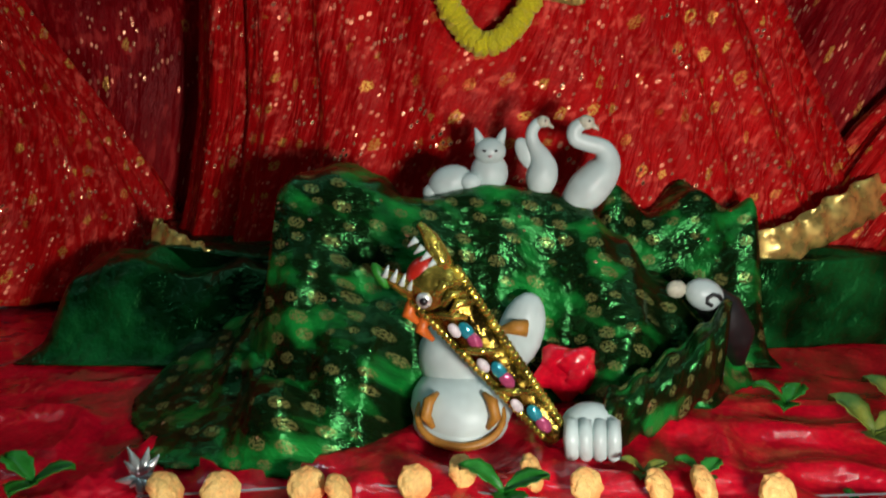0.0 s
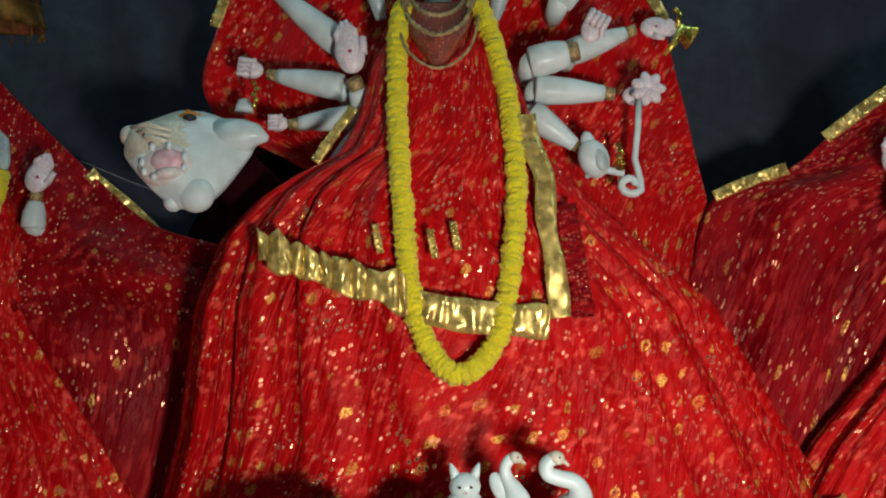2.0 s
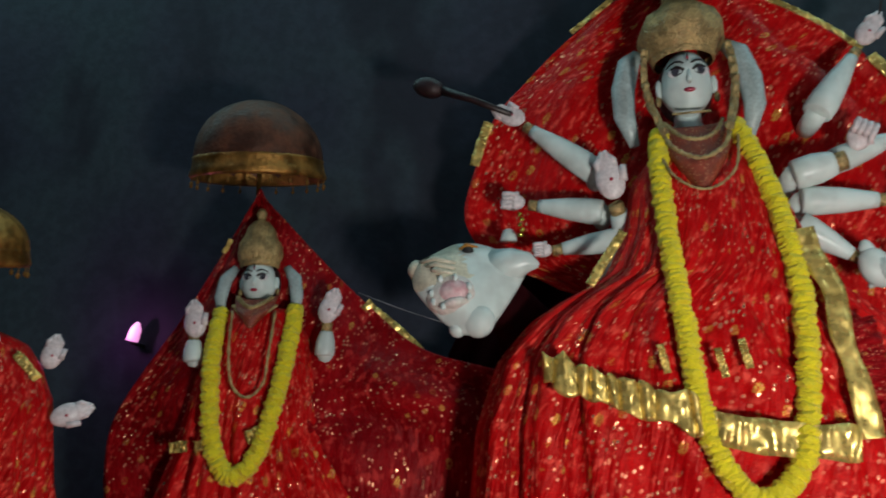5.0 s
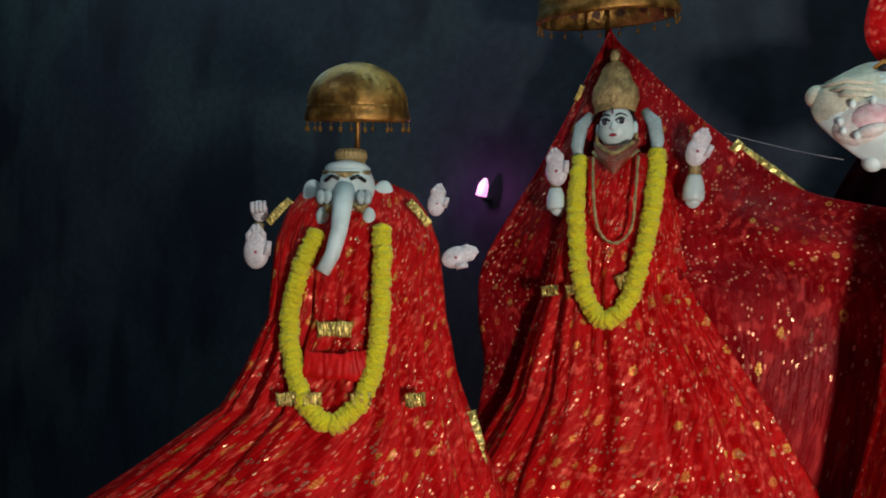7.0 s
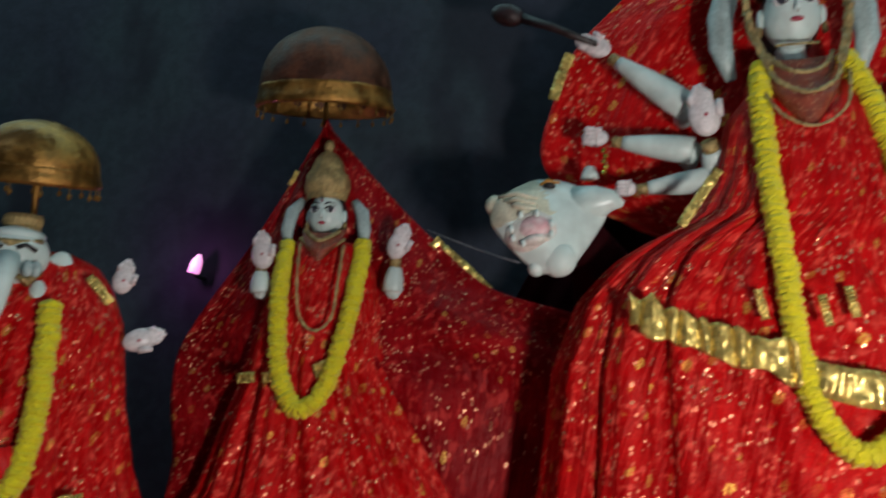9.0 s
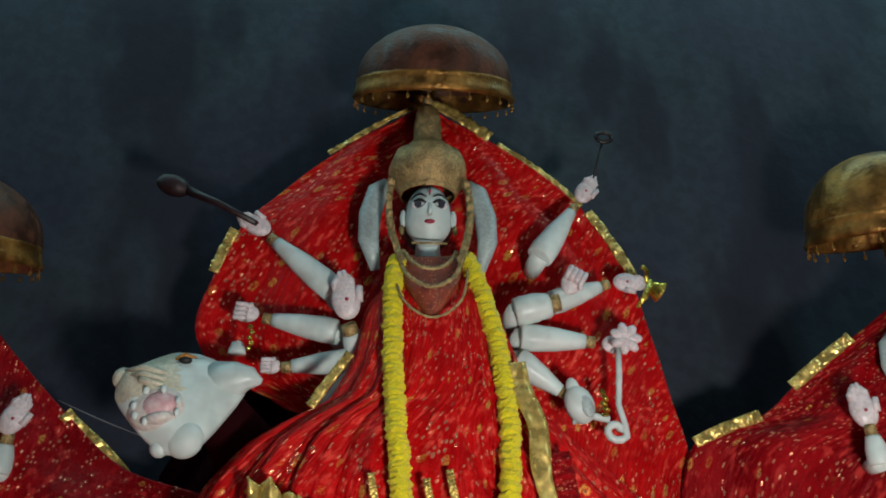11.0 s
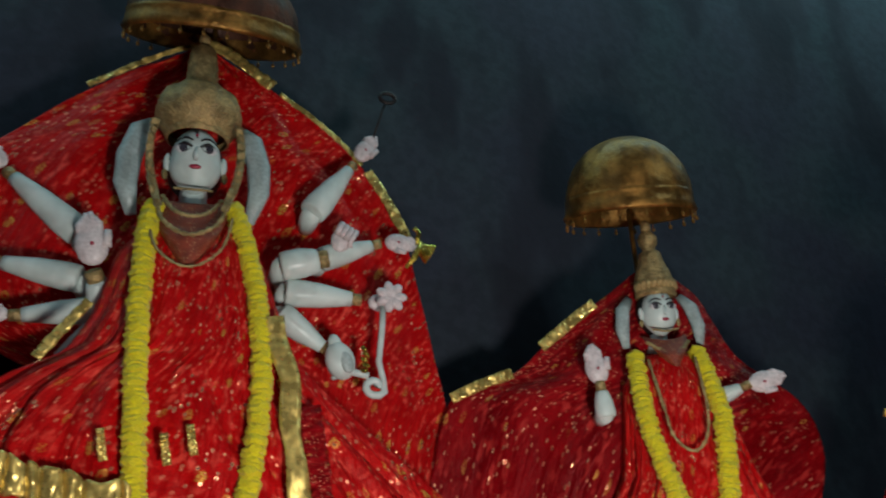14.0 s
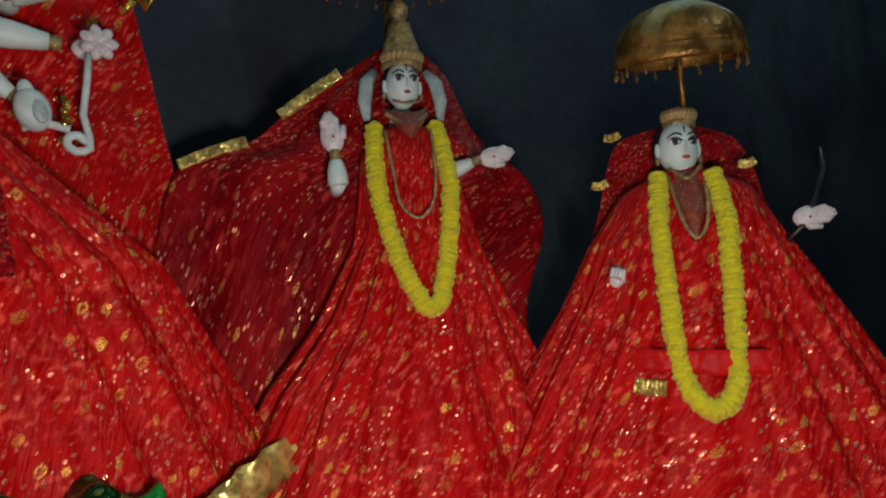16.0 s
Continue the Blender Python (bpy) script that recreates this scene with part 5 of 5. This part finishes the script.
def sword():
    """A golden sword hilt shaped like a sea monster with open jaws."""
    t = thing("monster_sword", 0.0, 0.0, ALTAR, 0, "gold sword with an open-jawed sea-monster hilt and coloured gems", "sword")
    y = 0.945
    a, b = Vector((0.172, y - 0.02, 0.838)), Vector((0.005, y, 1.045))

    def on(k, off=0.0, dy=0.0):
        p = a.lerp(b, k)
        d = (b - a).normalized()
        n = Vector((-d.z, 0, d.x))
        return p + n * off + Vector((0, dy, 0))

    bm = bmesh.new()
    tube(bm, [on(k) for k in (0, 0.04, 0.08, 0.3, 0.55, 0.8, 1.0)], [0.020, 0.022, 0.013, 0.019, 0.025, 0.032, 0.036], 0, 16, 0.6)
    part("blade", bm, GOLD_DARK, t, "dark chased gold blade")
    for s, nm in ((1, "edge"), (-1, "edge")):
        bm = bmesh.new()
        n = 30
        for k in range(n):
            f = 0.06 + 0.94 * k / n
            ball(bm, on(f, s * (0.013 + 0.023 * f), -0.004), (0.0068, 0.0068, 0.0068), 0, seg=6)
        part(nm, bm, GOLD_BRIGHT, t, "beaded gold edge")
    bm = bmesh.new()
    ball(bm, on(0.96), (0.038, 0.025, 0.036), 0, (0, 40, 0), 18)
    part("head", bm, GOLD_BRIGHT, t)
    bm = bmesh.new()
    tube(bm, [on(0.98, -0.018), on(1.07, -0.028), on(1.16, -0.034), on(1.25, -0.034)], [0.017, 0.014, 0.010, 0.004], 0, 10)
    part("upper_jaw", bm, GOLD_BRIGHT, t)
    bm = bmesh.new()
    tube(bm, [on(0.98, 0.020), on(1.05, 0.030), on(1.12, 0.038), on(1.19, 0.044)], [0.017, 0.014, 0.011, 0.005], 0, 10)
    part("lower_jaw", bm, GOLD_BRIGHT, t)
    bm = bmesh.new()
    ball(bm, on(1.07, 0.002, -0.004), (0.016, 0.014, 0.022), 0, (0, 40, 0))
    part("tongue", bm, LACQUER, t, "red lacquered mouth")
    for k in range(4):
        bm = bmesh.new()
        tube(bm, [on(1.07 + 0.045 * k, -0.022, -0.012), on(1.07 + 0.045 * k, -0.008, -0.014)], [0.005, 0.001], 0, 7)
        part("tooth", bm, MARBLE, t)
        bm = bmesh.new()
        tube(bm, [on(1.04 + 0.04 * k, 0.026 + 0.005 * k, -0.012), on(1.07 + 0.04 * k, 0.012 + 0.005 * k, -0.014)], [0.005, 0.001], 0, 7)
        part("tooth", bm, MARBLE, t)
    bm = bmesh.new()
    ball(bm, on(0.965, 0.018, -0.024), (0.0105, 0.005, 0.0105), 0, seg=12)
    eye = part("eye", bm, TINSEL, t, "silver eye with dark pupil")
    bm = bmesh.new()
    ball(bm, on(0.965, 0.018, -0.029), (0.0055, 0.003, 0.0055), 0, seg=10)
    part("pupil", bm, BLACK, eye)
    bm = bmesh.new()
    ball(bm, on(1.17, 0.047, -0.004), (0.008, 0.008, 0.020), 0, (0, -30, 0), 10)
    part("jaw_tip", bm, LEAF, t, "green lacquered jaw tip")
    for k, f in enumerate((0.82, 0.60, 0.34)):
        bm = bmesh.new()
        tube(bm, [on(f + 0.07, 0.020 + 0.012 * f, -0.012), on(f + 0.02, 0.008, -0.021), on(f - 0.05, -0.010 - 0.004 * k, -0.019)], [0.003, 0.006, 0.003], 0, 8)
        part("scroll", bm, GOLD_BRIGHT, t)
        bm = bmesh.new()
        ball(bm, on(f - 0.06, 0.013, -0.016 - 0.006 * f), (0.007, 0.004, 0.011), 0, (0, -38, 0), 8)
        part("inlay", bm, PALM, t, "white enamel inlay")
    for k in range(3):
        bm = bmesh.new()
        c0 = 0.92 - 0.055 * k
        tube(bm, [on(c0, -0.028, -0.016), on(c0 + 0.05, -0.014, -0.026), on(c0 + 0.03, 0.002, -0.028)], [0.004, 0.007, 0.004], 0, 8)
        part("gill", bm, GOLD_BRIGHT, t)
    for f, m in ((0.72, TEAL), (0.66, ROSE), (0.47, TEAL), (0.41, ROSE), (0.19, TEAL), (0.12, ROSE)):
        bm = bmesh.new()
        ball(bm, on(f, 0.002, -0.013 - 0.007 * f), (0.009, 0.005, 0.014), 0, (0, -38, 0), 10)
        part("gem", bm, m, t)
    for k in range(2):
        bm = bmesh.new()
        tube(bm, [on(0.98 - 0.1 * k, 0.034), on(0.94 - 0.1 * k, 0.052), on(0.86 - 0.1 * k, 0.048)], [0.007, 0.009, 0.003], 0, 8)
        part("fin", bm, mat_orange, t, "orange painted fin")


mat_orange = mat("orange_paint", (0.75, 0.16, 0.02), 0.35, big=30.0, dark=0.8, bump=0.1)
sword()


def tuft():
    bm = bmesh.new()
    for k in range(5):
        a = k * math.tau / 5 + 0.94
        tube(bm, [(0, 0, 0), (0.022 * math.cos(a), 0.006 * math.sin(k), 0.020 * math.sin(a)), (0.044 * math.cos(a), 0.010 * math.sin(k * 2), 0.042 * math.sin(a))], [0.026, 0.024, 0.006], 0, 10, 0.6)
    bm.transform(Matrix.Translation((0.200, 1.05, 0.872)) @ Matrix.Diagonal((1.25, 1, 1.1, 1)))
    return solo("red_rosette", bm, RED_SATIN, 0, 0, ALTAR, 0, "red satin rosette tucked beside the fist", "rosette")


tuft()


# ---- figurines on the mound ----
def cat_figurine():
    t = thing("cat_figurine", 0.085, 1.195, 1.115, 0, "small white porcelain cat sitting on the green cloth", "figurine")
    bm = bmesh.new()
    ball(bm, (0, 0, 1.142), (0.030, 0.026, 0.034), 0, seg=16)
    part("body", bm, MARBLE, t)
    bm = bmesh.new()
    ball(bm, (0, -0.010, 1.178), (0.025, 0.022, 0.021), 0, seg=16)
    head = part("head", bm, MARBLE, t)
    for s in (-1, 1):
        bm = bmesh.new()
        tube(bm, [(s * 0.014, -0.008, 1.190), (s * 0.019, -0.007, 1.203), (s * 0.023, -0.006, 1.213)], [0.009, 0.006, 0.0015], 0, 8)
        part("ear", bm, MARBLE, head)
        bm = bmesh.new()
        ball(bm, (s * 0.009, -0.031, 1.181), (0.0028, 0.002, 0.002), 0, seg=7)
        part("eye", bm, BLACK, head)
    bm = bmesh.new()
    ball(bm, (0, -0.0325, 1.173), (0.003, 0.002, 0.002), 0, seg=7)
    part("nose", bm, PINK, head)


def rabbit_figurine():
    t = thing("rabbit_figurine", 0.03, 1.19, 1.105, 0, "small white porcelain animal lying on the green cloth", "figurine")
    bm = bmesh.new()
    ball(bm, (-0.006, 0, 1.128), (0.036, 0.024, 0.027), 0, (0, -20, 0), 16)
    part("body", bm, MARBLE, t)
    bm = bmesh.new()
    ball(bm, (0.026, -0.014, 1.132), (0.017, 0.015, 0.014), 0, seg=12)
    part("head", bm, MARBLE, t)
    bm = bmesh.new()
    ball(bm, (-0.036, 0, 1.112), (0.014, 0.014, 0.014), 0, seg=10)
    part("tail", bm, MARBLE, t)


def swan_figurine(x, z, s, h):
    t = thing("swan_figurine", x, 1.185, z, 0, "white porcelain swan with a curved neck and gilt head", "figurine", "swan figurines")
    line = ([(-0.20, 0.04, 0.13), (-0.04, 0.17, 0.22), (0.12, 0.36, 0.205), (0.19, 0.52, 0.15), (0.13, 0.66, 0.10), (-0.03, 0.71, 0.09), (-0.16, 0.76, 0.085), (-0.17, 0.87, 0.08), (-0.06, 0.94, 0.07)] if s > 0 else
            [(0.08, 0.05, 0.16), (0.10, 0.20, 0.21), (0.11, 0.36, 0.19), (0.06, 0.52, 0.13), (-0.02, 0.66, 0.09), (-0.05, 0.80, 0.078), (0.01, 0.91, 0.075), (0.09, 0.95, 0.065)])
    bm = bmesh.new()
    fine = [along(line, k / 28) for k in range(29)]
    tube(bm, [(p[0] * h, -0.006 * k / 28, z + p[1] * h) for k, p in enumerate(fine)], [p[2] * h for p in fine], 0, 14)
    part("body", bm, MARBLE, t)
    ex, ez = fine[-1][0] * h, z + fine[-1][1] * h
    bm = bmesh.new()
    ball(bm, (ex, -0.010, ez), (h * 0.09, h * 0.075, h * 0.075), 0, (0, 15, 0), 12)
    head = part("head", bm, CREAM, t, "gilt cream head")
    bm = bmesh.new()
    tube(bm, [(ex + h * 0.05, -0.012, ez - h * 0.02), (ex + h * 0.13, -0.014, ez - h * 0.08)], [h * 0.035, h * 0.012], 0, 8)
    part("beak", bm, CREAM, head)
    bm = bmesh.new()
    ball(bm, (ex + h * 0.02, -0.010 - h * 0.07, ez + h * 0.015), (0.0018, 0.0012, 0.0018), 0, seg=6)
    part("eye", bm, BLACK, head)
    return t


cat_figurine()
rabbit_figurine()
# one swan spreads a wing
t = swan_figurine(0.154, 1.112, -1, 0.118)
bm = bmesh.new()
ball(bm, (-0.010, 0.004, 1.112 + 0.060), (0.016, 0.010, 0.030), 0, (0, -32, 0), 12)
part("wing", bm, MARBLE, t)
swan_figurine(0.238, 1.090, 1, 0.142)


def bird_figurine():
    t = thing("bird_figurine", 0.415, 1.13, 0.92, 0, "small black and white bird figurine on the green cloth", "figurine")
    bm = bmesh.new()
    tube(bm, [(0.0, 0, 0.965), (0.03, 0.0, 0.94), (0.055, 0.005, 0.90), (0.065, 0.01, 0.85)], [0.024, 0.032, 0.03, 0.012], 0, 12)
    part("body", bm, BLACK, t)
    bm = bmesh.new()
    ball(bm, (-0.006, -0.016, 0.972), (0.030, 0.022, 0.024), 0, (0, 25, 0), 14)
    head = part("head", bm, MARBLE, t, "white face")
    bm = bmesh.new()
    tube(bm, [(0.002 + 0.011 * math.cos(a * 0.9), -0.038, 0.970 + 0.009 * math.sin(a * 0.9)) for a in range(6)], 0.0032, 0, 7)
    part("eye_ring", bm, BLACK, head)
    bm = bmesh.new()
    ball(bm, (-0.046, -0.01, 0.978), (0.016, 0.012, 0.014), 0, seg=10)
    part("beak", bm, CREAM, head)


bird_figurine()


# ---- flowers and leaves along the front of the altar ----
def front_flowers():
    t = thing("orange_flower_string", 0, 0, ALTAR, 0, "string of orange and yellow cloth flowers along the altar's front", "garland")
    spots = ((-0.235, 0.800), (-0.137, 0.812), (-0.098, 0.806), (-0.010, 0.822), (0.047, 0.850), (0.131, 0.850), (0.193, 0.826), (0.278, 0.826), (0.331, 0.828), (0.412, 0.815), (-0.30, 0.800))
    for k, (x, y) in enumerate(spots):
        ob = new("flower", OFLOWERS[k % 2])
        ob.parent = t
        ob.matrix_basis = pose(x, y, 0.030 + random.uniform(0, 0.004), random.uniform(45, 65), random.uniform(-25, 25), random.uniform(0, 90)) @ Matrix.Scale(random.uniform(0.95, 1.15), 4)
    bm = bmesh.new()
    tube(bm, [(-0.34 + 0.09 * k, 0.822 + 0.016 * math.sin(k * 0.9 - 1.2), ALTAR + 0.018) for k in range(11)], 0.0016, 0, 6)
    part("string", bm, THREAD, t)


def leaf_sprig(x, y, z, size, m, seed, label):
    rnd = random.Random(seed)
    t = thing("leaf_sprig", x, y, z, 0, label, "leaves", "artificial leaf sprigs")
    for k in range(3):
        a = k * math.tau / 3 + rnd.uniform(-0.4, 0.4) + 0.5

        def place(u, v):
            w = math.sin(math.pi * min(1, v * 0.95 + 0.03)) ** 0.9 * 0.36 * (1 + 0.12 * math.sin(v * 22))
            lx, ly = v * size, (u - 0.5) * 2 * w * size
            c, s = math.cos(a), math.sin(a)
            return (lx * c - ly * s, (lx * s + ly * c) * 0.75, z + 0.022 + 0.55 * size * math.sin(v * 2.0) * (0.6 + 0.4 * math.sin(k * 2.0)) + abs(u - 0.5) * 0.3 * size)

        thick(part("leaf", sheet(6, 8, place, lambda u, v: (u, v)), m, t), 0.0012)
    return t


def tinsel_star(x, y, seed):
    rnd = random.Random(seed)
    t = thing("tinsel_star", x, y, ALTAR, 0, "small silver tinsel star on the red cloth", "decoration", "tinsel stars")
    for k in range(9):
        a = k * math.tau / 9 + rnd.uniform(-0.2, 0.2)
        r = rnd.uniform(0.025, 0.042)
        bm = bmesh.new()
        tube(bm, [(0, 0, ALTAR + 0.025), (r * 0.5 * math.cos(a), r * 0.3 * math.sin(a), ALTAR + 0.03 + r * 0.4 * math.sin(a)), (r * math.cos(a), r * 0.5 * math.sin(a), ALTAR + 0.035 + r * 0.7 * math.sin(a))], [0.008, 0.006, 0.001], 0, 6)
        part("ray", bm, TINSEL, t)


front_flowers()
for x, y, z, s, m, q in ((0.095, 0.815, ALTAR, 0.055, LEAF, 1), (0.522, 1.05, ALTAR, 0.050, LEAF, 2), (-0.47, 0.82, ALTAR, 0.05, LEAF, 3), (0.60, 0.96, ALTAR, 0.07, YELLOW_LEAF, 4),
                         (0.34, 0.86, ALTAR, 0.035, LEAF, 6), (0.68, 1.04, ALTAR, 0.06, YELLOW_LEAF, 7), (0.27, 0.865, ALTAR, 0.03, YELLOW_LEAF, 8)):
    leaf_sprig(x, y, z, s, m, q, "bright green plastic leaves on the red cloth" if m is LEAF else "yellow-green plastic leaves on the red cloth")
tinsel_star(-0.345, 0.835, 1)

# ---- small things on the wall ----
bm = bmesh.new()
tube(bm, [(-1.545, WALL_Y - 0.06, 1.72), (-1.535, WALL_Y - 0.06, 1.755), (-1.528, WALL_Y - 0.06, 1.775)], [0.018, 0.016, 0.005], 0, 8)
led = thing("pink_led_lamp", 0, 0, 1.70, 0, "tiny glowing pink lamp fixed to the wall", "lamp")
part("bulb", bm, PINK_GLOW, led, "glowing pink bulb")
bm = bmesh.new()
tube(bm, [(-1.545, WALL_Y - 0.06, 1.715), (-1.545, WALL_Y, 1.71)], 0.006, 0, 8)
part("bracket", bm, BLACK, led)
bm = bmesh.new()
tube(bm, [(-0.78 + 0.05 * k, 1.66 - 0.016 * k, 1.80 - 0.018 * k - 0.01 * math.sin(k / 8 * math.pi)) for k in range(6)], 0.0012, 0, 5)
solo("thread", bm, THREAD, 0, 0, 1.6, 0, "thin grey thread stretched between veil and lion", "thread")
